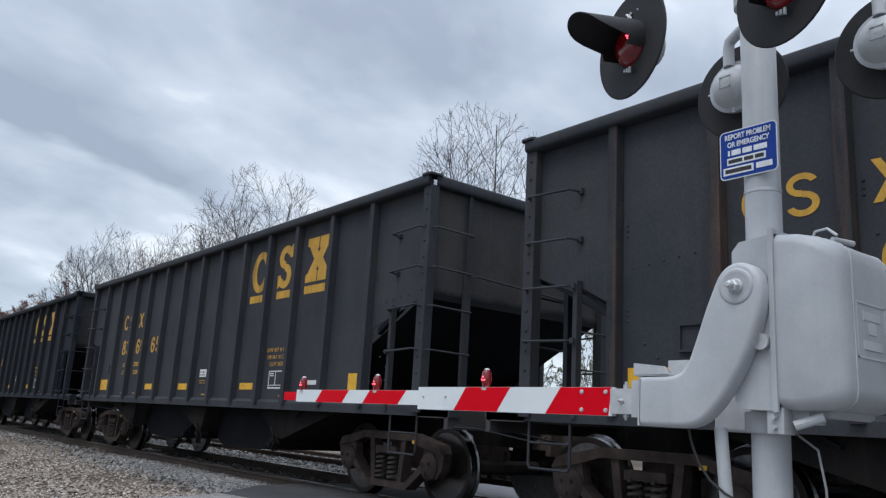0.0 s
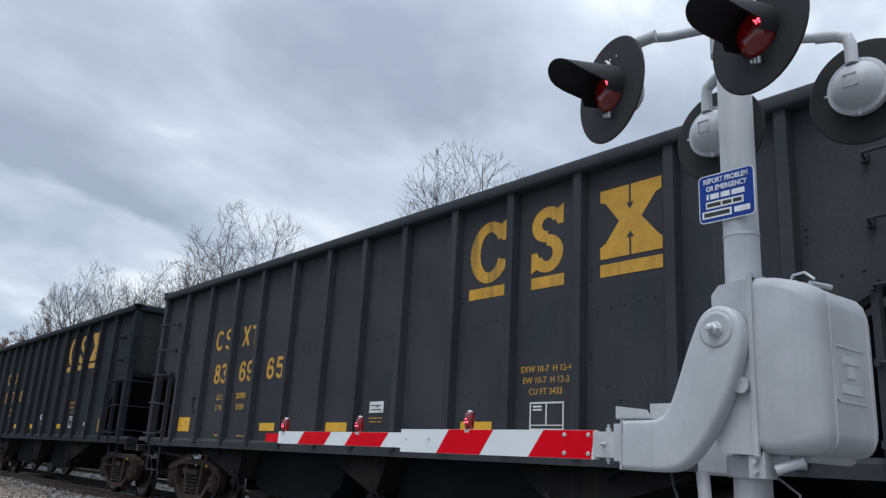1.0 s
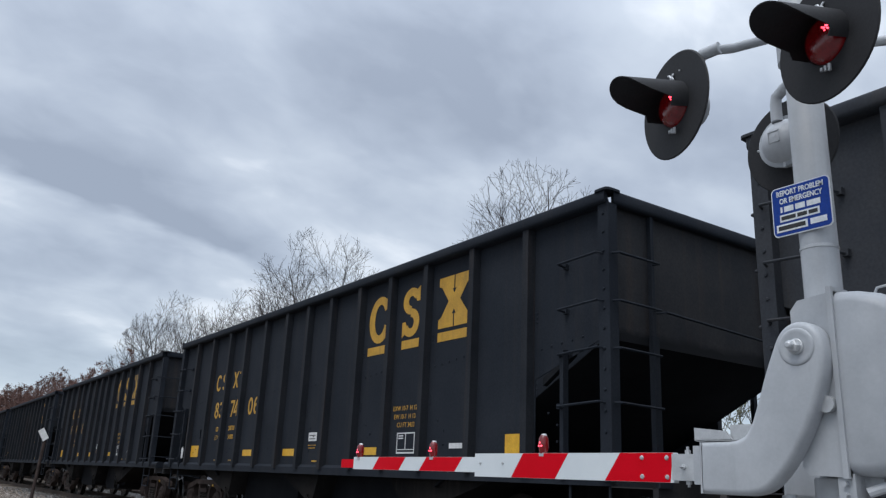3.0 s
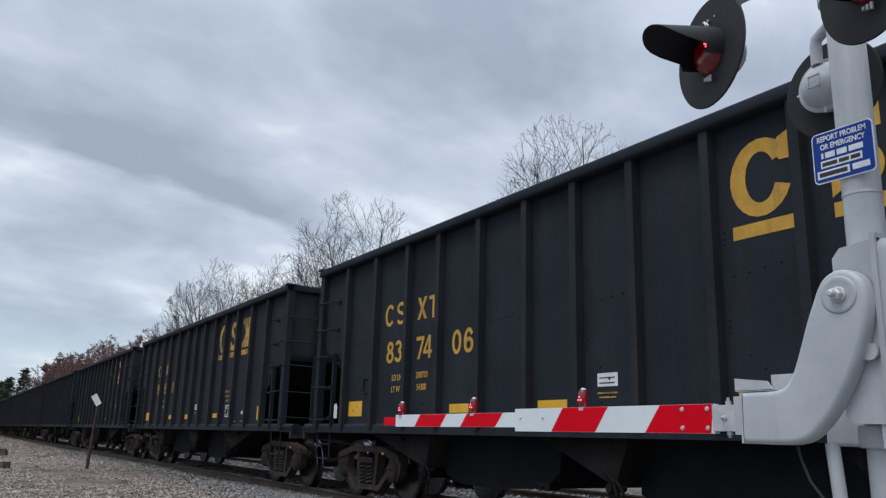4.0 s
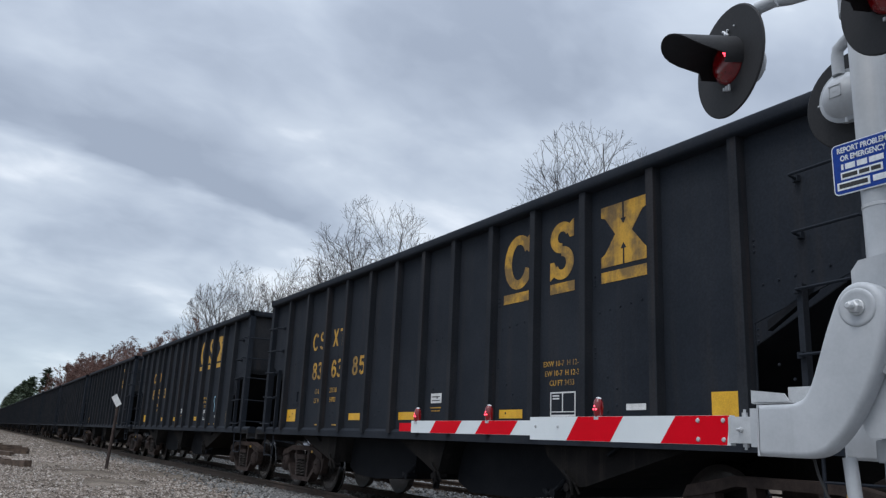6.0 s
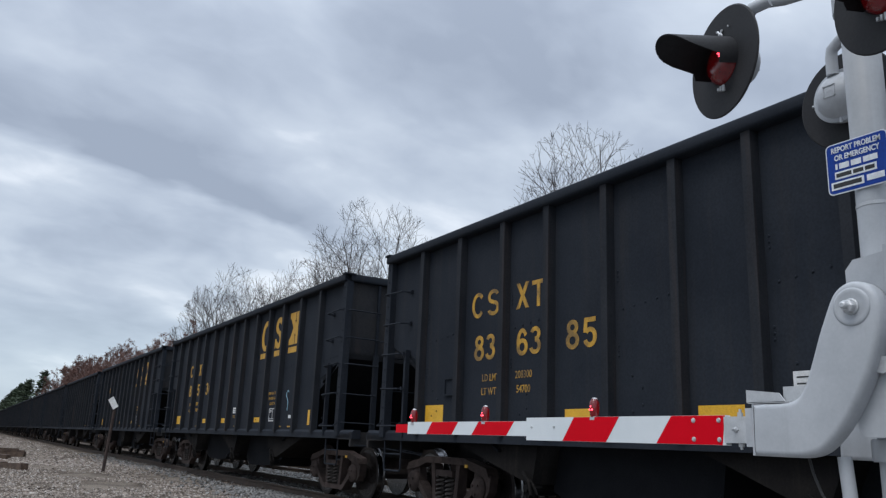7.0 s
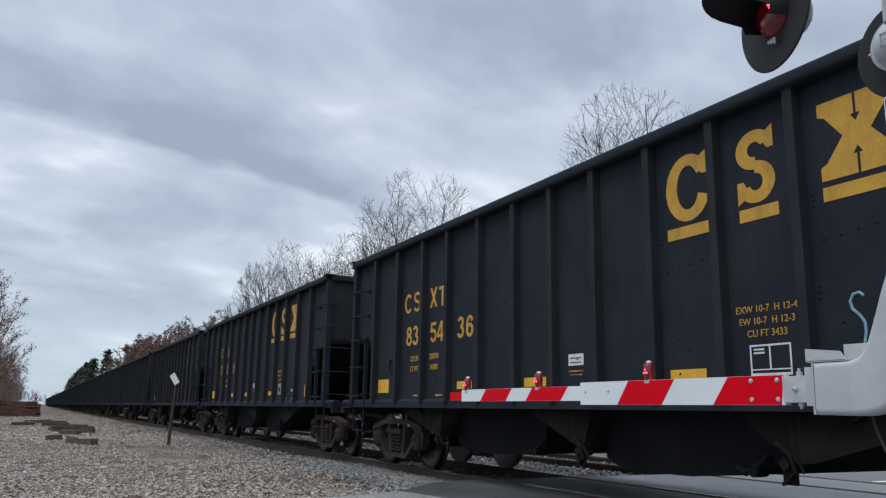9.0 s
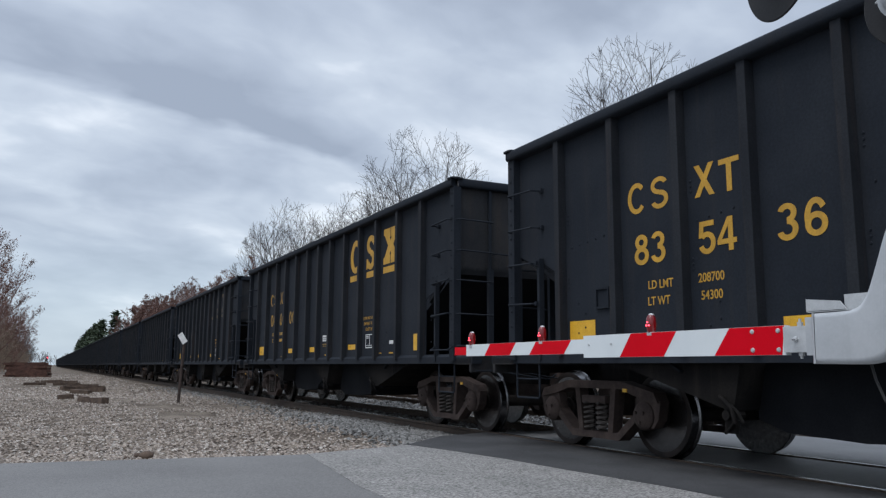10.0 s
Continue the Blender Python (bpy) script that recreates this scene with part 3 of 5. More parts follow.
    for e in (-1, 1):
        bm = bmesh.new()
        tube(bm, (-1.0, 0, 0), (1.0, 0, 0), 0.085, 12)
        for s in (-1, 1):
            q = s * GAUGE / 2
            lathe(bm, [(q + s * 0.066, 0.453), (q + s * 0.069, 0.445), (q + s * 0.068, 0.40), (q + s * 0.060, 0.375), (q + s * 0.02, 0.33), (q + s * 0.0, 0.20), (q + s * 0.05, 0.14), (q + s * 0.09, 0.13), (q + s * 0.09, 0.0)], "x", 32)
            lathe(bm, [(q - s * 0.068, 0.44), (q - s * 0.055, 0.37), (q - s * 0.03, 0.20), (q - s * 0.06, 0.14), (q - s * 0.06, 0.0)], "x", 32)
        ws = part("wheelset", bm, M_WHEEL, tk, "dark wheels on a steel axle", at=(0, yc + e * 0.8635, 0.457))
        for s in (-1, 1):
            q = s * GAUGE / 2
            bm = lathe(bmesh.new(), [(q + s * 0.066, 0.452), (q + s * 0.060, 0.4565), (q - s * 0.03, 0.459), (q - s * 0.042, 0.482), (q - s * 0.056, 0.486), (q - s * 0.069, 0.475), (q - s * 0.069, 0.43)], "x", 40)
            t_ = part("tread", bm, M_TREAD, tk, "bright worn wheel tread", at=(0, yc + e * 0.8635, 0.457))
            out.append(t_)
        out.append(ws)
    return out


def build_car(near=True):
    car = empty("hopper_car", (0, 0, 0), "black open-top steel coal hopper car with yellow lettering", "railway car", "hopper cars of the train")
    # side sheets with the corner cut away under the slope sheets
    for s in (-1, 1):
        side = [(FAR, CHORD), (FAR, 2.42), (-1.02, 2.05), (-1.02, SILL), (-12.22, SILL), (-12.22, 2.05), (NEAR, 2.42), (NEAR, CHORD)]
        part("side_sheet", prism(bmesh.new(), side, s * abs(SHEET), s * (abs(SHEET) - 0.012)), M_CAR, car)
        chord = prism(bmesh.new(), [(s * (1.55 + u), 3.745 + v) for u, v in bulb(0.09, 0.068)], NEAR + 0.06, FAR - 0.06, "y")
        for v in chord.verts:
            d = 1 if v.co.y > MID else -1
            v.co.y += d * (min(0.13, 1.3 * (abs(v.co.x) - 1.46)) - 0.03)
        part("top_chord", chord, M_CAR, car, smooth=50)
        part("side_sill", prism(bmesh.new(), [(s * 1.40, SILL - 0.04), (s * 1.56, SILL - 0.04), (s * 1.56, SILL + 0.06), (s * 1.515, SILL + 0.10), (s * 1.40, SILL + 0.10)], NEAR - 0.55, FAR + 0.55, "y"), M_CAR, car, bevel=0.008)
        for i, y in enumerate(RIBS):
            wide = 0.055
            poly = [(s * 1.502, y - wide), (s * 1.60, y - wide * 0.86), (s * 1.60, y + wide * 0.86), (s * 1.502, y + wide)]
            part("side_post", prism(bmesh.new(), poly, SILL + 0.04, CHORD + 0.004, "z"), M_POST, car, bevel=0.006)
        # rivet rows beside the posts
        if not near:
            continue
        bm = bmesh.new()
        for y in RIBS[::2]:
            for k in range(6):
                lathe(bm, [(0, 0.014), (s * 0.008, 0.010), (s * 0.010, 0.0)], "x", 6, (s * 1.501, y - 0.10, 1.9 + 0.05 * k + 0.6 * (k > 2)))
            for k in range(5):
                lathe(bm, [(0, 0.014), (s * 0.008, 0.010), (s * 0.010, 0.0)], "x", 6, (s * 1.501, y - 0.17 - 0.15 * k, 2.36 + 0.015 * k))
            for k in range(4):
                lathe(bm, [(0, 0.015), (s * 0.008, 0.011), (s * 0.010, 0.0)], "x", 6, (s * 1.501, y - 0.28 - 0.13 * (k % 2), 1.36 + 0.06 * (k % 3) + 0.22 * (k // 2)))
        tagged(part("riveting", bm, M_CAR, car), kind="stuff")
    for end, d in ((FAR, 1), (NEAR, -1)):
        e0 = end - d * 0.03
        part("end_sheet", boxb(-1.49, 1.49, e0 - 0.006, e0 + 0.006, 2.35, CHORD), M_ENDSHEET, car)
        bm = prism(bmesh.new(), [(end + d * (0.005 + u * 0.72), 3.748 + v) for u, v in bulb(0.09, 0.070)], -1.46, 1.46)
        for v in bm.verts:
            v.co.x += (1 if v.co.x > 0 else -1) * (((v.co.y - end) * d + 0.06) / 1.3 - 0.025)
        part("end_chord", bm, M_CAR, car, smooth=50)
        for s in (-1, 1):
            part("corner_cap", prism(bmesh.new(), [(s * 1.55 + u, end + v) for u, v in bulb(0.108, 0.098)], TOP - 0.016, TOP + 0.008, "z"), M_CAR, car, bevel=0.009)
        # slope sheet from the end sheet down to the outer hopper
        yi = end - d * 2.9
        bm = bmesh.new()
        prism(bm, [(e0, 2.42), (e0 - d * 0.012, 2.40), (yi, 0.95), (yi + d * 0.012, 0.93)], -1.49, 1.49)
        part("slope_sheet", bm, M_COALSHADE, car, "soot-black slope sheet")
        for x in (-1.535, 1.535):
            s = 1 if x > 0 else -1
            bm = prism(bmesh.new(), [(x - 0.06, end - d * 0.09), (x + 0.06, end - d * 0.09), (x + 0.06, end + d * 0.05), (x - 0.06, end + d * 0.05)], SILL, CHORD + 0.002, "z")
            part("corner_post", bm, M_CAR, car, bevel=0.012)
            if near:
                bm = bmesh.new()
                for k in range(13):
                    for sx, yy in ((s * 1.597, end - d * 0.02), ):
                        lathe(bm, [(0, 0.018), (s * 0.010, 0.013), (s * 0.012, 0.0)], "x", 6, (sx, yy, 1.3 + 0.19 * k))
                tagged(part("riveting", bm, M_CAR, car), kind="stuff")
            # ladder on the side
            y1 = end - d * 0.62
            if near:
                for z in (3.17, 2.70, 2.25, 1.75):
                    part("rung", pipe(bmesh.new(), [(s * 1.56, end - d * 0.02, z), (s * 1.66, end - d * 0.05, z + 0.01), (s * 1.66, y1 + d * 0.03, z - 0.01), (s * 1.53, y1, z - 0.01)], 0.013, 6), M_CAR, car)
                part("rung", pipe(bmesh.new(), [(s * 1.56, end + d * 0.02, 1.30), (s * 1.66, end, 1.22), (s * 1.66, y1 + d * 0.02, 1.22), (s * 1.53, y1, 1.30)], 0.013, 6), M_CAR, car)
            part("ladder_stile", boxb(s * 1.545 - 0.035, s * 1.545 + 0.035, y1 - 0.025, y1 + 0.025, SILL, 2.30), M_CAR, car, bevel=0.006)
            x1 = s * 0.95
            if near:
                for z in (3.17, 2.70, 2.25, 1.75, 1.28):
                    part("rung", pipe(bmesh.new(), [(s * 1.56, end + d * 0.02, z), (s * 1.52, end + d * 0.11, z), (x1, end + d * 0.11, z - 0.01), (x1, end + d * 0.02, z)], 0.013, 6), M_CAR, car)
            part("ladder_stile", boxb(x1 - 0.045, x1 + 0.045, end - d * 0.01, end + d * 0.045, SILL, 2.44), M_CAR, car)
            part("end_rib", boxb(x1 - 0.022, x1 + 0.022, end - d * 0.02, end + d * 0.03, 2.442, CHORD - 0.004), M_CAR, car, bevel=0.005)
            for zb in ((3.17, 2.70, 2.25, 1.75, 1.24) if near else ()):
                part("rung_bracket", boxb(s * 1.595, s * 1.625, y1 - 0.022, y1 + 0.022, zb - 0.03, zb + 0.02) if zb < 2.3 else boxb(s * 1.502, s * 1.545, y1 - 0.024, y1 + 0.024, zb - 0.032, zb + 0.022), M_CAR, car, bevel=0.006)
            # stirrup step under the sill
            bm = bmesh.new()
            ya, yb = end - d * 0.04, end - d * 0.55
            pipe(bm, [(s * 1.53, ya, SILL), (s * 1.53, ya, 0.63), (s * 1.53, ya - d * 0.02, 0.60), (s * 1.53, yb + d * 0.02, 0.60), (s * 1.53, yb, 0.63), (s * 1.53, yb, SILL)], 0.014, 6)
            tube(bm, (s * 1.53, ya, 0.83), (s * 1.53, yb, 0.83), 0.012, 6)
            part("step", bm, M_CAR, car, "hanging stirrup step")
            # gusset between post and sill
            part("gusset", prism(bmesh.new(), [(end - d * 0.98, 2.06), (end - d * 0.52, 2.30), (end - d * 0.55, 2.24), (end - d * 0.98, 1.98)], s * 1.44, s * 1.50), M_COALSHADE, car)
        part("grab_bar", pipe(bmesh.new(), [(-0.9, end + d * 0.02, 2.68), (-0.88, end + d * 0.12, 2.68), (0.88, end + d * 0.12, 2.60), (0.9, end + d * 0.02, 2.60)], 0.013, 6), M_CAR, car)
        part("end_platform", boxb(-1.56, 1.56, min(end, end + d * 0.5), max(end, end + d * 0.5), SILL - 0.05, SILL + 0.03), M_CAREND, car, bevel=0.01)
        part("end_sill", boxb(-1.56, 1.56, end + d * 0.5 - 0.03, end + d * 0.5 + 0.03, SILL - 0.16, SILL + 0.07), M_CAREND, car, bevel=0.01)
        bm = boxb(-0.15, 0.15, min(end, end + d * 0.72), max(end, end + d * 0.72), 0.72, 1.0)
        box(bm, -0.2, 0.2, min(end + d * 0.66, end + d * 0.92), max(end + d * 0.66, end + d * 0.92), 0.66, 1.04)
        box(bm, 0.02, 0.17, min(end + d * 0.85, end + d * 1.0), max(end + d * 0.85, end + d * 1.0), 0.72, 0.98)
        part("coupler", bm, M_TRUCK, car, "rusty knuckle coupler", bevel=0.03)
        part("air_hose", pipe(bmesh.new(), [(0.35, end + d * 0.5, 0.85), (0.36, end + d * 0.62, 0.78), (0.3, end + d * 0.7, 0.55), (0.15, end + d * 0.78, 0.5)], 0.025, 8), M_RUBBER, car, "black rubber air hose")
        part("uncoupling_rod", pipe(bmesh.new(), [(-1.5, end + d * 0.55, 0.92), (-1.2, end + d * 0.58, 0.92), (-0.3, end + d * 0.6, 0.80), (-0.1, end + d * 0.7, 0.95)], 0.012, 6), M_CAR, car)
    # brake gear on the far end platform
    part("brake_cylinder", lathe(bmesh.new(), [(FAR + 0.1, 0.0), (FAR + 0.1, 0.16), (FAR + 0.4, 0.16), (FAR + 0.42, 0.0)], "y", 14, (0.45, 0, 1.35)), M_CAREND, car)
    part("air_tank", lathe(bmesh.new(), [(-1.6, 0.0), (-1.58, 0.15), (-0.75, 0.15), (-0.73, 0.0)], "y", 14, (-0.55, 0, 1.28)), M_CAREND, car)
    # three hopper bays; black door bodies between them hold the void's shade as colour
    part("center_sill", boxb(-0.2, 0.2, NEAR - 0.4, FAR + 0.4, 0.72, 1.05), M_HOPPER, car)
    for poly, c, cz in (([(-1.75, 1.07), (-3.46, 0.61), (-3.56, 0.60), (-3.67, 1.07)], -3.52, 0.60), ([(-5.80, 1.07), (-6.98, 0.61), (-7.09, 0.60), (-7.29, 1.07)], -7.05, 0.60), ([(-9.35, 1.07), (-9.42, 0.91), (-9.75, 0.69), (-9.95, 0.61), (-10.05, 0.62), (-11.6, 1.07)], -9.82, 0.64)):
        bay = part("hopper_bay", prism(bmesh.new(), poly, -1.44, 1.44), M_HOPPER, car, "dusty sloping discharge hopper", bevel=0.012)
        for s in (-1, 1):
            bm = bmesh.new()
            tube(bm, (s * 1.30, c, cz - 0.04), (s * 1.50, c, cz - 0.04), 0.045, 8)
            pipe(bm, [(s * 1.46, c + 0.10, cz + 0.12), (s * 1.50, c + 0.02, cz + 0.10), (s * 1.51, c - 0.08, cz + 0.02), (s * 1.50, c - 0.10, cz - 0.10), (s * 1.46, c + 0.0, cz - 0.17), (s * 1.40, c + 0.10, cz - 0.20)], 0.018, 8)
            pipe(bm, [(s * 1.46, c - 0.02, cz + 0.05), (s * 1.47, c - 0.11, cz - 0.01), (s * 1.45, c - 0.15, cz - 0.10)], 0.015, 8)
            box(bm, s * 1.44 - 0.02, s * 1.44 + 0.02, c - 0.07, c + 0.05, cz - 0.20, cz + 0.02)
            part("door_lock", bm, M_HOPPER, bay, "cast door locking gear", bevel=0.006)
    for poly, e in (([(-3.55, 1.04), (-3.55, 0.52), (-3.85, 0.42), (-4.6, 0.39), (-5.55, 0.45), (-5.88, 0.54), (-5.95, 1.04)], (-5.75, 0.50)), ([(-7.10, 1.04), (-7.10, 0.50), (-7.40, 0.38), (-8.40, 0.39), (-9.15, 0.46), (-9.50, 0.58), (-9.50, 1.04)], (-9.20, 0.50))):
        door = part("discharge_door", prism(bmesh.new(), poly, -1.12, 1.12), M_COALSHADE, car, "discharge door body, coloured black for the shaded void between hoppers", bevel=0.015)
        bm = bmesh.new()
        for s in (-1, 1):
            pipe(bm, [(s * 1.10, e[0] + 0.25, e[1] + 0.02), (s * 1.20, e[0] + 0.05, e[1] - 0.02), (s * 1.20, e[0] - 0.10, e[1] + 0.05), (s * 1.14, e[0] - 0.16, e[1] + 0.14)], 0.03, 8)
            tube(bm, (s * 1.08, e[0] - 0.06, e[1]), (s * 1.24, e[0] - 0.06, e[1]), 0.05, 8)
        tagged(part("door_gear", bm, M_COALSHADE, door), kind="stuff")
    if not near:
        for yc in TRUCKS:
            build_truck(car, yc)
        return car
    part("brake_rod", tube(bmesh.new(), (0.28, -1.5, 0.62), (0.28, -11.6, 0.62), 0.016, 6), M_TRUCK, car)
    for yc in TRUCKS:
        build_truck(car, yc)
    # paint and plates on both sides are the same; the side to the road is the one that shows
    S = SHEET - 0.001
    def plate(name, y0, y1, z0, z1, m, label=""):
        part(name, flat(bmesh.new(), [(y0, z0), (y1, z0), (y1, z1), (y0, z1)], S), m, car, label)
    for y, w, z0, z1 in ((-1.22, 0.47, 1.27, 1.50), (-4.20, 0.44, 1.29, 1.40), (-5.99, 0.48, 1.29, 1.40), (-8.58, 0.46, 1.30, 1.40), (-11.75, 0.36, 1.24, 1.51)):
        plate("reflector_plate", y, y - w, z0, z1, M_REFL, "yellow reflective plate")
    for y in (-2.7, -7.1, -9.9, -3.5, -10.7):
        plate("stencil_line", y, y - 0.45, 1.20, 1.225, M_YELWORN)
    plate("data_label", -6.93, -7.21, 1.51, 1.64, M_LABEL, "white paper label")
    for k in range(2):
        part("label_line", flat(bmesh.new(), [(-6.96, 1.60 - 0.05 * k), (-7.17, 1.60 - 0.05 * k), (-7.17, 1.588 - 0.05 * k), (-6.96, 1.588 - 0.05 * k)], S - 0.003, 0.002), M_INK, car)
    plate("stencil_line", -6.93, -7.2, 1.44, 1.455, M_YELWORN)
    plate("stencil_line", -6.95, -7.18, 1.40, 1.413, M_YELWORN)
    plate("small_label", -10.72, -10.98, 1.37, 1.43, M_LABEL)
    # white framed box of maintenance marks
    bm = bmesh.new()
    for a, b, c, e in ((-9.55, -9.97, 1.315, 1.335), (-9.55, -9.97, 1.56, 1.575), (-9.55, -9.565, 1.315, 1.575), (-9.955, -9.97, 1.315, 1.575), (-9.75, -9.765, 1.36, 1.575), (-9.55, -9.97, 1.36, 1.37)):
        flat(bm, [(a, c), (b, c), (b, e), (a, e)], S)
    tagged(part("mark_box", bm, M_LABEL, car, "white framed stencil box"), kind="stuff")
    for z in (1.535, 1.505):
        plate("mark_line", -9.59, -9.70, z - 0.008, z + 0.008, M_LABEL)
    for k, t_ in enumerate(("EXW 10-7  H 12-4", "EW 10-7  H 12-3", "CU FT 3433")):
        part("stencil_text", text_mesh(t_, 0.085, M_YEL, (S, -9.74, 1.88 - 0.105 * k), 0.98), None, car)
    part("stencil_text", text_mesh("LD LMT", 0.122, M_YEL, (S, -2.75, 1.80), 0.88, bold=0.0012), None, car)
    part("stencil_text", text_mesh("LT WT", 0.122, M_YEL, (S, -2.72, 1.635), 0.88, bold=0.0012), None, car)
    bm = bmesh.new()
    for k in range(9):
        flat(bm, [(-1.025, 1.30 + 0.058 * k), (-1.085, 1.30 + 0.058 * k), (-1.085, 1.335 + 0.058 * k), (-1.025, 1.335 + 0.058 * k)], S)
    part("stencil_line", bm, M_YELWORN, car, "worn yellow jacking mark")
    bm = boxb(S - 0.008, S, -1.95, -1.75, 1.63, 1.83)
    for a, b, c, e in ((-1.965, -1.945, 1.615, 1.845), (-1.755, -1.735, 1.615, 1.845), (-1.945, -1.755, 1.615, 1.635), (-1.945, -1.755, 1.825, 1.845)):
        box(bm, S - 0.03, S, a, b, c, e)
    part("card_holder", bm, M_CAR, car, "small steel routing card holder")
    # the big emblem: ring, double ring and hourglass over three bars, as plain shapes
    for y, w in ((-8.62, 0.58), (-9.53, 0.42), (-10.38, 0.66)):
        plate("emblem_bar", y, y - w, 2.655, 2.77, M_YEL)
    part("emblem_shape", flat(ring_shape(bmesh.new(), -8.915, 3.145, 0.295, 0.335, 0.15, 0.115, S, a0=radians(30), a1=radians(338)), [(-9.20, 3.478), (-9.20, 3.235), (-9.10, 3.245), (-9.02, 3.36), (-9.10, 3.44)], S, 0.0036), M_YEL, car, "painted yellow emblem shape")
    bm = ring_shape(bmesh.new(), -9.73, 3.29, 0.205, 0.180, 0.130, 0.112, S, a0=radians(20), a1=radians(275))
    ring_shape(bm, -9.73, 2.995, 0.205, 0.190, 0.130, 0.112, S, a0=radians(-160), a1=radians(95), thick=0.0032)
    flat(bm, [(-9.935, 3.472), (-9.935, 3.27), (-9.865, 3.27), (-9.80, 3.38), (-9.86, 3.43)], S, 0.0038)
    flat(bm, [(-9.525, 2.812), (-9.525, 3.02), (-9.595, 3.02), (-9.66, 2.90), (-9.60, 2.855)], S, 0.0038)
    part("emblem_shape", bm, M_YEL, car)
    bm = flat(bmesh.new(), [(-10.38, 3.47), (-11.04, 3.47), (-11.04, 3.36), (-10.98, 3.34), (-10.83, 3.15), (-11., 2.96), (-11.04, 2.93), (-11.04, 2.82), (-10.38, 2.82), (-10.38, 2.93), (-10.44, 2.96), (-10.59, 3.15), (-10.44, 3.34), (-10.38, 3.36)], S)
    part("emblem_shape", bm, M_YEL, car)
    for z0, z1, tip in ((3.47, 3.30, 3.24), (2.82, 2.98, 3.04)):
        a, b = min(z0, z1), max(z0, z1)
        part("emblem_arrow", flat(bmesh.new(), [(-10.7, a), (-10.72, a), (-10.72, b), (-10.7, b)], S - 0.003, 0.002), M_CAR, car)
        part("emblem_arrow", flat(bmesh.new(), [(-10.67, z1), (-10.75, z1), (-10.71, tip)], S - 0.003, 0.002), M_CAR, car)
    # reporting mark as plain shapes of its size
    part("mark_shape", ring_shape(bmesh.new(), -2.44, 2.73, 0.14, 0.165, 0.055, 0.05, S, a0=radians(40), a1=radians(320)), M_YEL, car)
    bm = ring_shape(bmesh.new(), -2.78, 2.805, 0.120, 0.09, 0.052, 0.048, S, a0=radians(20), a1=radians(270))
    ring_shape(bm, -2.78, 2.66, 0.125, 0.095, 0.054, 0.048, S, a0=radians(-160), a1=radians(90), thick=0.0032)
    part("mark_shape", bm, M_YEL, car)
    bm = flat(bmesh.new(), [(-3.265, 2.885), (-3.33, 2.885), (-3.515, 2.575), (-3.45, 2.575)], S)
    flat(bm, [(-3.45, 2.885), (-3.515, 2.885), (-3.33, 2.575), (-3.265, 2.575)], S, 0.0036)
    part("mark_shape", bm, M_YEL, car)
    bm = flat(bmesh.new(), [(-3.575, 2.875), (-3.815, 2.875), (-3.815, 2.825), (-3.575, 2.825)], S)
    flat(bm, [(-3.665, 2.83), (-3.725, 2.83), (-3.725, 2.565), (-3.665, 2.565)], S, 0.0034)
    part("mark_shape", bm, M_YEL, car)
    return car


def digit(ch, y, z, S):
    """One painted numeral, built of strokes and arcs."""
    bm = bmesh.new()
    k = 0.055

    def arc(dz, ry, rz, a, b, t=0.003):
        ring_shape(bm, y, z + dz, ry, rz, k, k * 0.9, S, 22, t, radians(a), radians(b))

    def bar(pts, t=0.0035):
        flat(bm, [(y - u, z + v) for u, v in pts], S, t)
    if ch == "0":
        arc(0, 0.108, 0.158, 0, 360)
    elif ch == "8":
        arc(0.076, 0.094, 0.082, 0, 360), arc(-0.066, 0.108, 0.094, 0, 360, 0.0036)
    elif ch == "6":
        arc(0, 0.108, 0.158, 32, 205), arc(-0.058, 0.106, 0.100, 0, 360, 0.0036)
    elif ch == "9":
        arc(0, 0.108, 0.158, 212, 385), arc(0.058, 0.106, 0.100, 0, 360, 0.0036)
    elif ch == "3":
        arc(0.074, 0.096, 0.084, -92, 160), arc(-0.064, 0.106, 0.094, -165, 92, 0.0036)
    elif ch == "5":
        arc(-0.052, 0.106, 0.106, -160, 140)
        bar([(-0.085, 0.155), (0.09, 0.155), (0.09, 0.105), (-0.085, 0.105)])
        bar([(-0.085, 0.15), (-0.035, 0.15), (-0.045, 0.0), (-0.10, 0.0)], 0.004)
    elif ch == "7":
        bar([(-0.105, 0.155), (0.105, 0.155), (0.105, 0.103), (-0.105, 0.103)])
        bar([(0.05, 0.11), (0.105, 0.11), (-0.01, -0.155), (-0.068, -0.155)], 0.004)
    elif ch == "4":
        bar([(0.015, 0.155), (0.07, 0.155), (0.07, -0.155), (0.015, -0.155)])
        bar([(-0.115, -0.045), (0.11, -0.045), (0.11, -0.092), (-0.115, -0.092)], 0.004)
        bar([(0.012, 0.155), (0.03, 0.10), (-0.065, -0.05), (-0.115, -0.05)], 0.0045)
    return bm


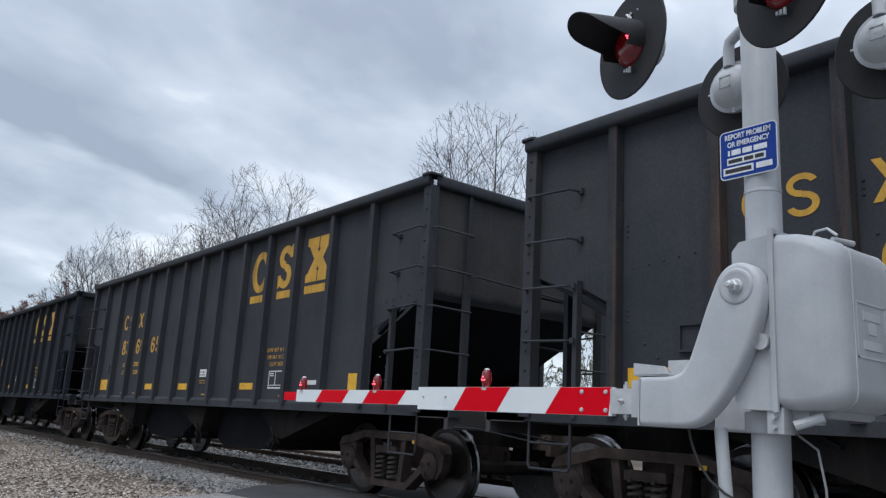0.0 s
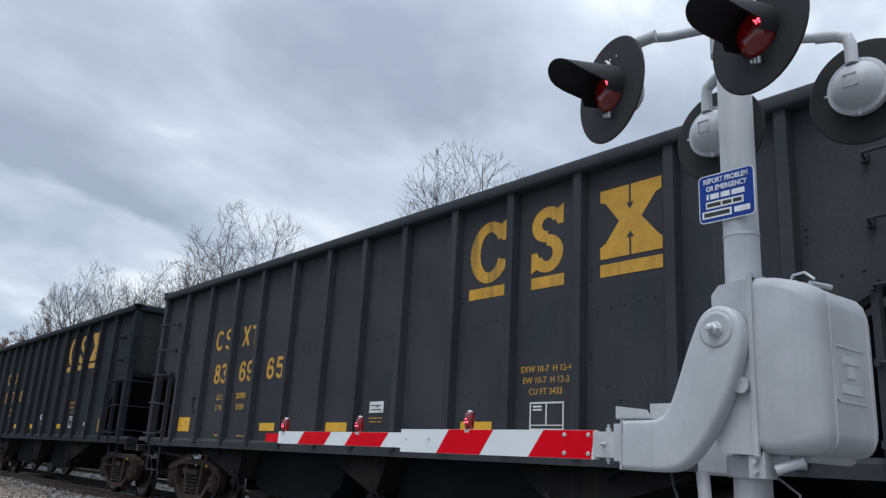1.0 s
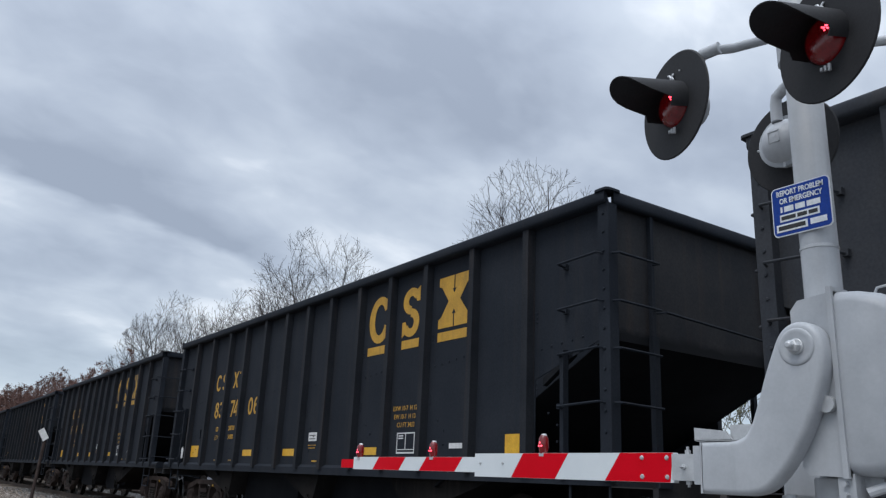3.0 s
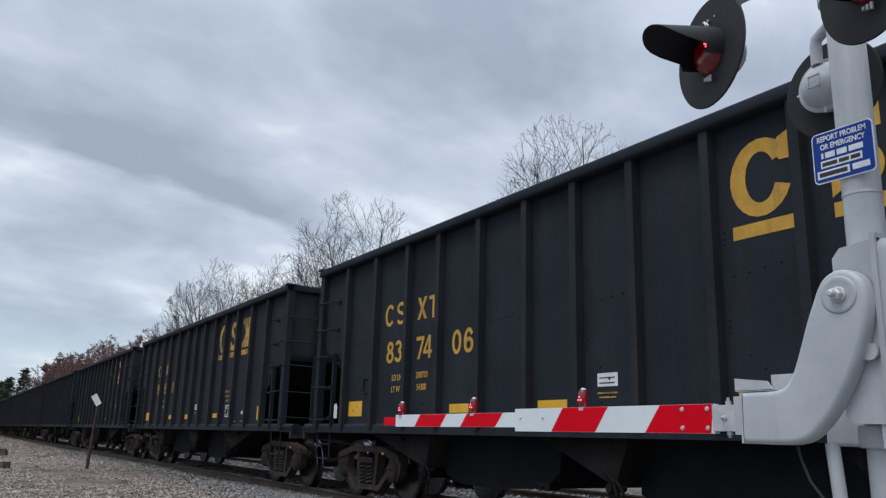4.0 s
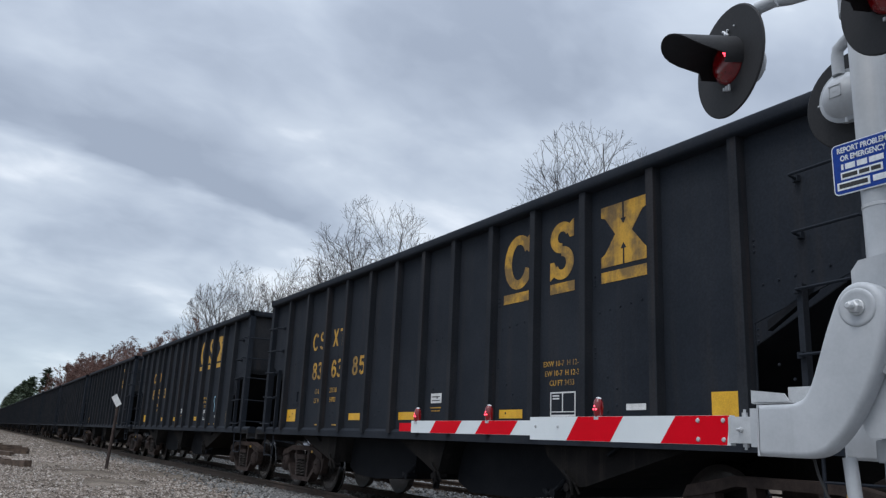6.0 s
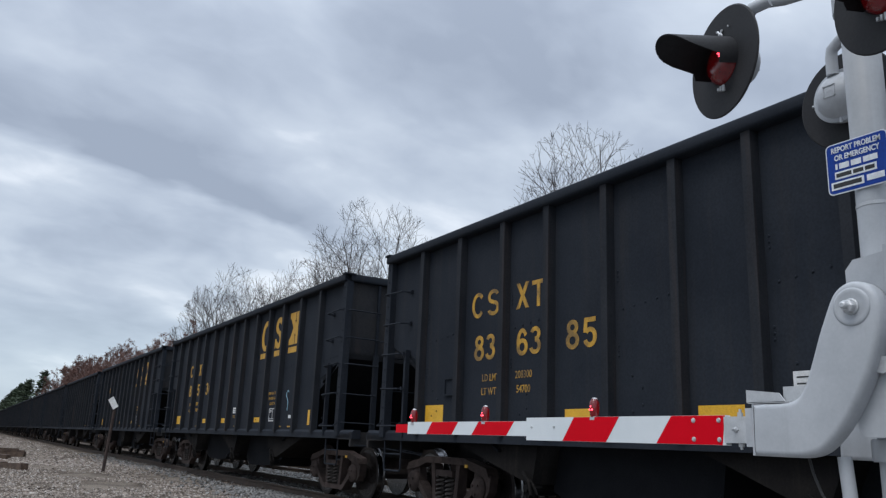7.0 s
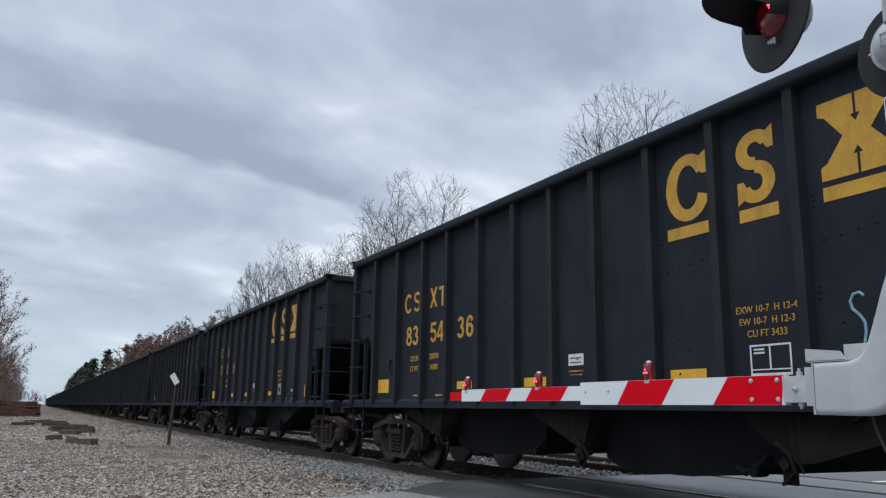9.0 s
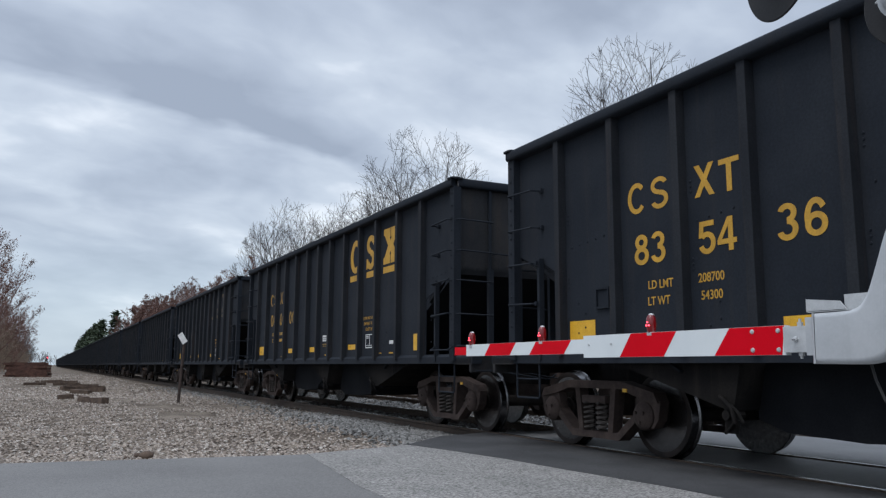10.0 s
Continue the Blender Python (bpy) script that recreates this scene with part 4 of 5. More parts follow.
def letter_car(car, number, weights):
    S = SHEET - 0.001
    if number:
        for ch, y in zip(number, (-2.49, -2.735) + ((-3.365, -3.572) if number[2:4] == "74" else (-3.395, -3.640)) + (-4.292, -4.568)):
            part("car_number", digit(ch, y, 2.18, S), M_YEL, car)
        for k, t_ in enumerate(weights):
            part("stencil_text", text_mesh(t_, 0.122, M_YEL, (S, -3.425, 1.805 - 0.165 * k), 0.88, bold=0.0012), None, car)
    else:
        for y in (-2.49, -2.75, -3.40, -3.66, -4.29, -4.55):
            part("number_bar", ring_shape(bmesh.new(), y, 2.175, 0.105, 0.16, 0.05, 0.05, S, 14), M_YEL, car)
        for k in range(2):
            part("number_bar", flat(bmesh.new(), [(-3.29, 1.77 - 0.165 * k), (-3.63, 1.77 - 0.165 * k), (-3.63, 1.84 - 0.165 * k), (-3.29, 1.84 - 0.165 * k)], S), M_YEL, car)


car0, far0 = build_car(), build_car(False)
for o_ in [o_ for o_ in far0.children_recursive if o_.name.split(".")[0] == "spring"]:
    bpy.data.objects.remove(o_)
NUMBERS = {0: ("836965", ("207800", "55200")), 1: ("837406", ("208700", "54300")), 2: ("836385", ("208300", "54700")), 3: ("835436", ("208700", "54300"))}
CARS = {}
for i_ in range(-2, 36):
    base_ = car0 if i_ < 9 else far0
    CARS[i_] = base_ if i_ in (0, 9) else copy_thing(base_, pose(0, 0, 0))
CARS[0]["label"] = "black coal hopper car with rust-stained yellow emblem"
CARS[1]["label"] = "black coal hopper car with clean yellow emblem and number"
CARS[2]["label"] = "black coal hopper car with soot-dulled yellow lettering"
CARS[3]["label"] = "black coal hopper car with a blue chalk squiggle"
for i_, c_ in CARS.items():
    if i_ < 9:
        letter_car(c_, *NUMBERS.get(i_, (None, None)))
for i_ in (-1, 0):
    for o_ in CARS[i_].children_recursive:
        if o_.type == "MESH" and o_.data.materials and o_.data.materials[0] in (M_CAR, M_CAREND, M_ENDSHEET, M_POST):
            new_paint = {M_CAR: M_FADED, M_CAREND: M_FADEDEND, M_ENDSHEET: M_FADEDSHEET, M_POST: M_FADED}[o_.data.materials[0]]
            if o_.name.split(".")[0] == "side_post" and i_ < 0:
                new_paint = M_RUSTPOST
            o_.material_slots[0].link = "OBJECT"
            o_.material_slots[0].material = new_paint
for i_, old_ in ((4, ("mark_shape", "number_bar")), (5, ("mark_shape", "number_bar", "emblem_shape", "emblem_bar")), (6, ("mark_shape", "number_bar", "emblem_shape", "emblem_bar", "stencil_text")), (8, ("mark_shape", "number_bar", "emblem_shape", "emblem_bar")), (7, ("mark_shape", "number_bar")), (2, ("emblem_shape", "emblem_bar", "mark_shape", "car_number", "stencil_text"))):
    for o_ in CARS[i_].children_recursive:
        if o_.name.split(".")[0] in old_:
            o_.material_slots[0].link = "OBJECT"
            o_.material_slots[0].material = M_YELSOOT if i_ in (5, 6, 8) else M_YELWORN
# the stencils stand a hand's width differently from car to car
for i_, dy_ in ((0, -0.055), (1, -0.05), (2, -0.03)):
    for o_ in CARS[i_].children:
        if o_.name.split(".")[0] in ("mark_shape", "car_number", "stencil_text") and max(c_[1] for c_ in o_.bound_box) > -5.0:
            o_.location.y += dy_
for kind_ in ("emblem_shape", "emblem_bar"):
    worn_ = [o_ for o_ in CARS[0].children_recursive if o_.name.split(".")[0] == kind_ and max(c_[1] for c_ in o_.bound_box) > -9.0]
    for o_ in worn_:
        o_.material_slots[0].link = "OBJECT"
        o_.material_slots[0].material = M_YELDRIP
S_ = SHEET - 0.001
part("chalk_mark", pipe(bmesh.new(), [(S_, -10.645, 1.875), (S_, -10.61, 1.905), (S_, -10.56, 1.895), (S_, -10.53, 1.845), (S_, -10.545, 1.785), (S_, -10.60, 1.735), (S_, -10.635, 1.68), (S_, -10.64, 1.61), (S_, -10.62, 1.52)], 0.0125, 6), M_CHALK, CARS[3], "blue chalked squiggle")

part("placard", flat(bmesh.new(), [(-0.86, 1.24), (-0.975, 1.24), (-0.975, 1.42), (-0.93, 1.48), (-0.86, 1.45)], S_ - 0.09, 0.004), M_LABEL, CARS[1], "white placard plate")


# ---- crossing signal with its gate ----
MX, MY = 3.27, 1.785


def build_signal():
    sg = empty("crossing_signal", (MX, MY, 0), "silver-painted level crossing signal with lowered striped gate arm", "crossing signal")
    def P(*pts):
        return [(x - MX, y - MY, z) for x, y, z in pts]
    mast = part("mast", lathe(bmesh.new(), [(-0.1, 0.079), (4.55, 0.079), (4.6, 0.05), (4.62, 0.0)], "z", 24), M_SILVER, sg, "silver-painted steel mast")
    part("base_flange", lathe(bmesh.new(), [(-0.1, 0.24), (0.06, 0.24), (0.10, 0.13), (0.28, 0.10), (0.28, 0.0)], "z", 24), M_SILVER, sg)
    for z in (2.06, 1.05):
        part("clamp_band", lathe(bmesh.new(), [(z - 0.008, 0.0792), (z - 0.007, 0.0815), (z + 0.007, 0.0815), (z + 0.008, 0.0792)], "z", 24), M_GALV, mast)
    # cross arm along the road side, a pair of lamps each way
    part("cross_arm_bracket", lathe(bmesh.new(), [(2.98, 0.079), (3.0, 0.105), (3.2, 0.105), (3.22, 0.079)], "z", 20), M_SILVER, sg)
    for face, lx, ys, zc0 in ((-1, 2.85, (2.176, 1.412), 2.782), (1, 3.68, (2.128, 1.358), 2.812)):
        for y in ys:
            x, yy = 0.0, 0.0
            hang, zw, zc = (lx - MX, y - MY, zc0), zc0, 0.0
            turn = pose(0, 0, 0, 0, 0, -17 if face < 0 else 0)
            lamp = part("signal_lamp", lathe(bmesh.new(), [(face * 0.02, 0.0), (face * 0.02, 0.10), (face * 0.0, 0.135), (-face * 0.012, 0.136), (-face * 0.02, 0.138), (-face * 0.045, 0.128), (-face * 0.08, 0.110), (-face * 0.112, 0.082), (-face * 0.134, 0.045), (-face * 0.14, 0.0)], "x", 28, (x, yy, zc)), M_SILVER, sg, "round cast lamp housing", at=hang, smooth=50)
            lamp.rotation_euler = turn.to_euler()
            part("backboard", lathe(bmesh.new(), [(face * 0.02, 0.10), (face * 0.03, 0.11), (face * 0.034, 0.262), (face * 0.028, 0.268), (face * 0.022, 0.262), (face * 0.014, 0.12)], "x", 48, (x, yy, zc)), M_BLACK, lamp, "black disc backboard")
            part("lens", lathe(bmesh.new(), [(face * 0.022, 0.100), (face * 0.045, 0.096), (face * 0.068, 0.078), (face * 0.083, 0.048), (face * 0.088, 0.022), (face * 0.089, 0.0)], "x", 28, (x, yy, zc - 0.01)), M_LENS, lamp, "red lens")
            bm = bmesh.new()
            for dy, dz, rr in ((-0.044, 0.020, 0.0065), (-0.055, 0.026, 0.005), (-0.036, 0.027, 0.0045), (-0.047, 0.008, 0.0045), (-0.060, 0.012, 0.004)):
                lathe(bm, [(face * 0.070, rr), (face * 0.0845, rr * 0.8), (face * 0.0852, 0.0)], "x", 8, (x, yy + dy, zc - 0.01 + dz))
            part("led", bm, M_LED, lamp, "lit red diodes")
            # hood: a half tube, longer at the top, slightly drooping
            bm = bmesh.new()
            seg, rows_ = 22, []
            for rr in (0.118, 0.113):
                for u in (0.0, 1.0):
                    row = []
                    for k in range(seg + 1):
                        a = radians(-28) + radians(236) * k / seg
                        up = max(0.0, math.sin(a))
                        reach = 0.03 + u * (0.09 + 0.24 * up ** 0.3)
                        row.append(bm.verts.new((x + face * reach, yy + rr * (1 - 0.04 * u) * math.cos(a), zc + rr * math.sin(a) - u * 0.035 * (0.3 + up))))
                    rows_.append(row)
            for k in range(seg):
                o0, o1, i0, i1 = rows_
                bm.faces.new((o0[k], o0[k + 1], o1[k + 1], o1[k]))
                bm.faces.new((i0[k], i1[k], i1[k + 1], i0[k + 1]))
                bm.faces.new((o1[k], o1[k + 1], i1[k + 1], i1[k]))
            part("hood", bm, M_BLACK, lamp, "long black sun hood", smooth=50)
            bm = bmesh.new()
            for k in range(3):
                tube(bm, (x + face * 0.05, yy - 0.02 + 0.02 * k, zc - 0.13), (x + face * 0.05, yy - 0.02 + 0.02 * k, zc - 0.16 + 0.008 * k), 0.007, 6)
            tube(bm, (x - face * 0.05, yy, zc - 0.12), (x - face * 0.05, yy, zc - 0.15), 0.009, 8)
            tube(bm, (x - face * 0.03, yy + 0.14, zc), (x - face * 0.03, yy + 0.165, zc), 0.006, 6)
            tagged(part("clip", bm, M_GALV, lamp), kind="stuff")
            if face < 0:
                bm = pipe(bmesh.new(), [(-0.037, 0.022, 0.128), (-0.037, 0.010, 0.146), (-0.037, 0.020, 0.165), (-0.037, 0.032, 0.168)], 0.005, 5)
                pipe(bm, [(-0.037, -0.010, 0.130), (-0.037, 0.000, 0.150), (-0.037, -0.012, 0.160)], 0.005, 5)
                pipe(bm, [(-0.037, -0.060, 0.152), (-0.037, -0.064, 0.158)], 0.004, 5)
                tagged(part("paint_chip", bm, M_SIGNW, lamp, "chipped white paint"), kind="stuff")
            part("housing_rib", lathe(bmesh.new(), [(-face * 0.035, 0.134), (-face * 0.04, 0.144), (-face * 0.05, 0.144), (-face * 0.056, 0.128)], "x", 28, (x, yy, zc)), M_SILVER, lamp)
            bm = bmesh.new()
            bx = x - face * 0.136
            for a, b, c, d in ((-0.032, 0.032, 0.028, 0.032), (-0.032, 0.032, -0.032, -0.028), (-0.032, -0.028, -0.032, 0.032), (0.028, 0.032, -0.032, 0.032), (-0.014, 0.014, -0.004, 0.004)):
                box(bm, bx - 0.004, bx + 0.004, yy + a, yy + b, zc + c, zc + d)
            part("cast_mark", bm, M_SILVER, lamp)
            # elbow from the arm to the housing top
            zt = zc + 0.27
            part("elbow", pipe(bmesh.new(), [(x - face * 0.09, yy, zc + 0.10), (x - face * 0.09, yy, zc + 0.20), (x - face * 0.095, yy - 0.01 * (1 if y > MY else -1), zt - 0.03), (x - face * 0.10, yy - 0.06 * (1 if y > MY else -1), zt), (x - face * 0.14, yy - 0.14 * (1 if y > MY else -1), zt + 0.005)], 0.030, 18), M_SILVER, lamp)
            px, py = lx - MX, y - MY
            part("arm_tube", pipe(bmesh.new(), [tuple(Vector(hang) + turn.to_3x3() @ Vector((-face * 0.125, -0.11 * (1 if y > MY else -1), zt + 0.003))), (px * 0.72 - face * 0.05, py * 0.5, zw + zt + 0.02), (-0.02 * face, 0.0, zw + zt + (0.13 if face < 0 else 0.03))], 0.024, 18), M_SILVER, sg)
    # crossbuck on top
    cb = part("crossbuck", lathe(bmesh.new(), [(4.05, 0.079), (4.06, 0.095), (4.16, 0.095), (4.17, 0.079)], "z", 16), M_GALV, sg, "white crossbuck sign")
    for k, a in enumerate((45, -45)):
        bm = boxb(-0.005, 0.0, -0.61, 0.61, -0.1125, 0.1125)
        bmesh.ops.transform(bm, matrix=pose(-0.11 - 0.006 * k, 0, 4.1, a, 0, 0), verts=bm.verts)
        part("blade", bm, M_SIGNW, cb)
    # blue notice
    sx = 3.185 - MX
    sign = part("notice_sign", prism(bmesh.new(), rounded(1.802 - MY, 2.245, 0.282, 0.236, 0.022), sx - 0.003, sx), M_SIGNW, sg, "blue emergency notice sign with white border")
    part("sign_face", prism(bmesh.new(), rounded(1.802 - MY, 2.245, 0.272, 0.226, 0.019), sx - 0.0045, sx - 0.0025), M_BLUE, sign)
    sf = sx - 0.006
    part("sign_text", text_mesh("REPORT PROBLEM", 0.036, M_SIGNW, (sf, 1.802 - MY, 2.330), 0.77, bold=0.0006), None, sign)
    part("sign_text", text_mesh("OR EMERGENCY", 0.036, M_SIGNW, (sf, 1.800 - MY, 2.292), 0.77, bold=0.0006), None, sign)
    def bar(y0, y1, z0, z1, m, lift=0.0):
        part("text_bar", prism(bmesh.new(), [(y0 - MY, z0), (y1 - MY, z0), (y1 - MY, z1), (y0 - MY, z1)], sf - 0.001 - lift, sf - lift), m, sign)
    for y0, w in ((1.900, 0.010), (1.882, 0.046), (1.827, 0.046), (1.772, 0.064)):
        bar(y0, y0 - w, 2.240, 2.266, M_SIGNW)
    bar(1.905, 1.715, 2.194, 2.228, M_SIGNW), bar(1.925, 1.775, 2.147, 2.183, M_SIGNW), bar(1.762, 1.685, 2.153, 2.180, M_SIGNW)
    for y0, w in ((1.898, 0.070), (1.820, 0.046), (1.766, 0.042)):
        bar(y0, y0 - w, 2.202, 2.220, M_INK, 0.001)
    bar(1.915, 1.785, 2.155, 2.175, M_INK, 0.001)
    # gate mechanism
    bx0 = 3.10 - MX
    bm = prism(bmesh.new(), [(1.835 - MY, 1.11), (1.835 - MY, 1.755), (1.80 - MY, 1.795), (1.64 - MY, 1.812), (1.64 - MY, 1.075), (1.81 - MY, 1.08)], bx0 - 0.02, 3.185 - MX)
    mech = part("gate_mechanism", bm, M_SILVER, sg, "silver cast gate drive housing", bevel=0.024)
    # cover: a deep box with large round edges, its end turned to the road
    bm = bmesh.new()
    rings = []
    for y, z0, z1, x0, x1, c in ((1.648, 1.085, 1.815, 3.075, 3.60, 0.05), (1.56, 1.078, 1.805, 3.075, 3.62, 0.05), (1.48, 1.085, 1.785, 3.08, 3.63, 0.06), (1.42, 1.10, 1.755, 3.105, 3.63, 0.07), (1.392, 1.13, 1.72, 3.145, 3.60, 0.07), (1.386, 1.17, 1.68, 3.19, 3.56, 0.06)):
        ring = []
        for cx, cz, a0 in ((x1 - c, z1 - c, 0), (x0 + c, z1 - c, 90), (x0 + c, z0 + c, 180), (x1 - c, z0 + c, 270)):
            for k in range(4):
                a = radians(a0 + 30 * k)
                ring.append(bm.verts.new((cx + c * math.cos(a) - MX, y - MY, cz + c * math.sin(a))))
        rings.append(ring)
    for a, b in zip(rings, rings[1:]):
        for k in range(16):
            bm.faces.new((a[k], a[(k + 1) % 16], b[(k + 1) % 16], b[k]))
    bm.faces.new(rings[0]), bm.faces.new(rings[-1][::-1])
    part("cover", bm, M_SILVER, mech, "deep rounded housing cover", smooth=45)
    for x in (3.205, 3.545):
        prof = [(1.56, 1.806), (1.48, 1.786), (1.42, 1.756), (1.391, 1.721), (1.385, 1.68), (1.385, 1.17), (1.391, 1.129), (1.42, 1.099), (1.48, 1.084)]
        part("cast_rib", pipe(bmesh.new(), [(x - MX, y - MY, z) for y, z in prof], 0.004, 6), M_SILVER, mech)
    part("seam", prism(bmesh.new(), [(1.662 - MY, 1.07), (1.662 - MY, 1.832), (1.640 - MY, 1.832), (1.640 - MY, 1.07)], bx0 - 0.036, 3.195 - MX), M_SILVER, mech, bevel=0.008)
    bm = bmesh.new()
    for a, b, c, d in ((3.235, 3.50, 1.520, 1.528), (3.225, 3.49, 1.298, 1.306), (3.225, 3.235, 1.298, 1.528), (3.49, 3.50, 1.298, 1.528), (3.29, 3.44, 1.455, 1.490), (3.33, 3.40, 1.400, 1.450), (3.28, 3.45, 1.335, 1.372)):
        box(bm, a - MX, b - MX, 1.3835 - MY, 1.40 - MY, c, d)
    tagged(part("cast_plate", bm, M_SILVER, mech, "raised cast maker's plate"), kind="stuff")
    bm = tube(bmesh.new(), (3.2 - MX, 1.50 - MY, 1.085), (3.55 - MX, 1.50 - MY, 1.085), 0.03, 10)
    part("drain_boss", bm, M_SILVER, mech)
    part("latch", pipe(bmesh.new(), [(bx0 + 0.12, 1.55 - MY, 1.79), (bx0 + 0.12, 1.53 - MY, 1.83), (bx0 + 0.12, 1.48 - MY, 1.835), (bx0 + 0.12, 1.44 - MY, 1.80)], 0.006, 8), M_GALV, mech)
    part("latch_pin", tube(bmesh.new(), (bx0 + 0.12, 1.46 - MY, 1.785), (bx0 + 0.24, 1.43 - MY, 1.785), 0.012, 12), M_GALV, mech)
    part("plug", tube(bmesh.new(), (bx0 - 0.05, 1.70 - MY, 1.355), (bx0 + 0.03, 1.70 - MY, 1.355), 0.035, 12), M_GALV, mech)
    bm = lathe(bmesh.new(), [(0.985, 0.080), (0.985, 0.104), (1.075, 0.104), (1.075, 0.080)], "z", 20)
    box(bm, bx0 - 0.01, bx0 + 0.06, 1.63 - MY, 1.70 - MY, 0.985, 1.09)
    box(bm, bx0 + 0.06, bx0 + 0.20, 1.56 - MY, 1.63 - MY, 1.03, 1.09)
    for dz in (1.01, 1.05):
        tube(bm, (bx0 - 0.035, 1.665 - MY, dz), (bx0, 1.665 - MY, dz), 0.011, 6)
    tube(bm, (bx0 + 0.02, 1.60 - MY, 1.02), (bx0 + 0.06, 1.50 - MY, 1.06), 0.020, 10)
    part("mount_bracket", bm, M_SILVER, mech, bevel=0.005)
    # swinging arm casting with pivot
    cx0, cx1 = 3.0 - MX, 3.075 - MX
    keys = [(2.285, 1.213), (2.20, 1.214), (2.10, 1.217), (2.05, 1.234), (2.020, 1.270), (1.998, 1.315), (1.966, 1.395), (1.930, 1.490), (1.894, 1.572), (1.866, 1.630), (1.838, 1.665), (1.800, 1.686), (1.757, 1.690), (1.712, 1.674), (1.678, 1.638), (1.664, 1.590), (1.664, 1.528), (1.678, 1.454), (1.722, 1.330), (1.781, 1.215), (1.842, 1.124), (1.903, 1.056), (1.963, 1.012), (2.03, 0.993), (2.11, 0.990), (2.20, 0.991), (2.290, 0.992)]
    swing = part("swing_arm", soft_plate(bmesh.new(), [(y - MY, z) for y, z in curve_through(keys, 3)], cx0, cx1, 0.026), M_SILVER, sg, "curved cast swing arm", smooth=60)
    part("boss", lathe(bmesh.new(), [(cx0 + 0.01, 0.080), (cx0 - 0.002, 0.078), (cx0 - 0.006, 0.070), (cx0 - 0.004, 0.058), (cx0 - 0.001, 0.048), (cx0 - 0.001, 0.0)], "x", 28, (0, 1.772 - MY, 1.585)), M_SILVER, swing, smooth=70)
    at_ = (0, 1.772 - MY, 1.585)
    bm = lathe(bmesh.new(), [(cx0, 0.033), (cx0 - 0.008, 0.033), (cx0 - 0.010, 0.030), (cx0 - 0.010, 0.0)], "x", 20, at_)
    lathe(bm, [(cx0 - 0.008, 0.027), (cx0 - 0.034, 0.027), (cx0 - 0.038, 0.020), (cx0 - 0.038, 0.0)], "x", 6, at_)
    lathe(bm, [(cx0 - 0.034, 0.014), (cx0 - 0.062, 0.014), (cx0 - 0.066, 0.009), (cx0 - 0.066, 0.0)], "x", 14, at_)
    part("pivot_bolt", bm, M_GALV, swing, "galvanised pivot bolt and nut", smooth=25)
    part("shaft", tube(bmesh.new(), (cx1, 1.77 - MY, 1.59), (bx0 + 0.05, 1.77 - MY, 1.59), 0.05, 14), M_SILVER, swing)
    bm = prism(bmesh.new(), [(2.307 - MY, 1.219), (2.307 - MY, 1.276), (2.14 - MY, 1.258), (2.11 - MY, 1.219)], cx0 + 0.012, cx0 + 0.020)
    box(bm, cx0 + 0.03, cx0 + 0.04, 2.01 - MY, 2.13 - MY, 1.215, 1.285)
    box(bm, cx0 + 0.012, cx1 + 0.14, 2.09 - MY, 2.30 - MY, 1.216, 1.222)
    part("adapter_bracket", bm, M_GALV, swing)
    part("second_swing_arm", soft_plate(bmesh.new(), [(y - MY, z) for y, z in curve_through(keys, 3)], 3.635 - MX, 3.70 - MX, 0.02), M_SILVER, sg, "curved cast swing arm on the far side", smooth=60)
    bm = tube(bmesh.new(), (3.12 - MX, 1.93 - MY, 1.0), (3.10 - MX, 1.85 - MY, 0.05), 0.028, 20)
    part("conduit", bm, M_SILVER, sg, "silver-painted conduit pipe")
    part("cable", pipe(bmesh.new(), [(3.30 - MX, 1.70 - MY, 1.0), (3.24 - MX, 1.57 - MY, 0.93), (3.21 - MX, 1.53 - MY, 0.78), (3.22 - MX, 1.53 - MY, 0.5)], 0.005, 6), M_GREYCABLE, sg, "thin grey cable")
    part("cable", pipe(bmesh.new(), [(3.080 - MX, 2.064 - MY, 0.996), (3.080 - MX, 2.048 - MY, 0.929), (3.080 - MX, 2.014 - MY, 0.846), (3.080 - MX, 1.960 - MY, 0.778), (3.080 - MX, 1.893 - MY, 0.733), (3.080 - MX, 1.853 - MY, 0.716)], 0.006, 8), M_RUBBER, sg, "black cable to the gate arm lamps")
    # the gate arm: adapter, thick and thin lengths, stripes, lamps
    ax = 3.22 - MX
    arm = part("gate_arm", boxb(ax, ax + 0.035, 2.60 - MY, 4.22 - MY, 1.036, 1.180), M_WHITE, sg, "white aluminium gate arm with red stripes", bevel=0.004)
    part("adapter", boxb(ax - 0.012, ax + 0.05, 2.30 - MY, 2.602 - MY, 1.048, 1.172), M_GALV, arm, "grey adapter tube", bevel=0.008)
    part("arm_sleeve", boxb(cx1 - 0.01, ax + 0.06, 2.12 - MY, 2.36 - MY, 1.03, 1.20), M_SILVER, arm, bevel=0.01)
    part("thin_length", boxb(ax + 0.004, ax + 0.030, 4.20 - MY, 5.88 - MY, 1.062, 1.158), M_WHITE, arm, bevel=0.004)
    part("tip", boxb(ax + 0.008, ax + 0.026, 5.86 - MY, 6.10 - MY, 1.072, 1.140), M_RED, arm, "red arm tip", bevel=0.003)
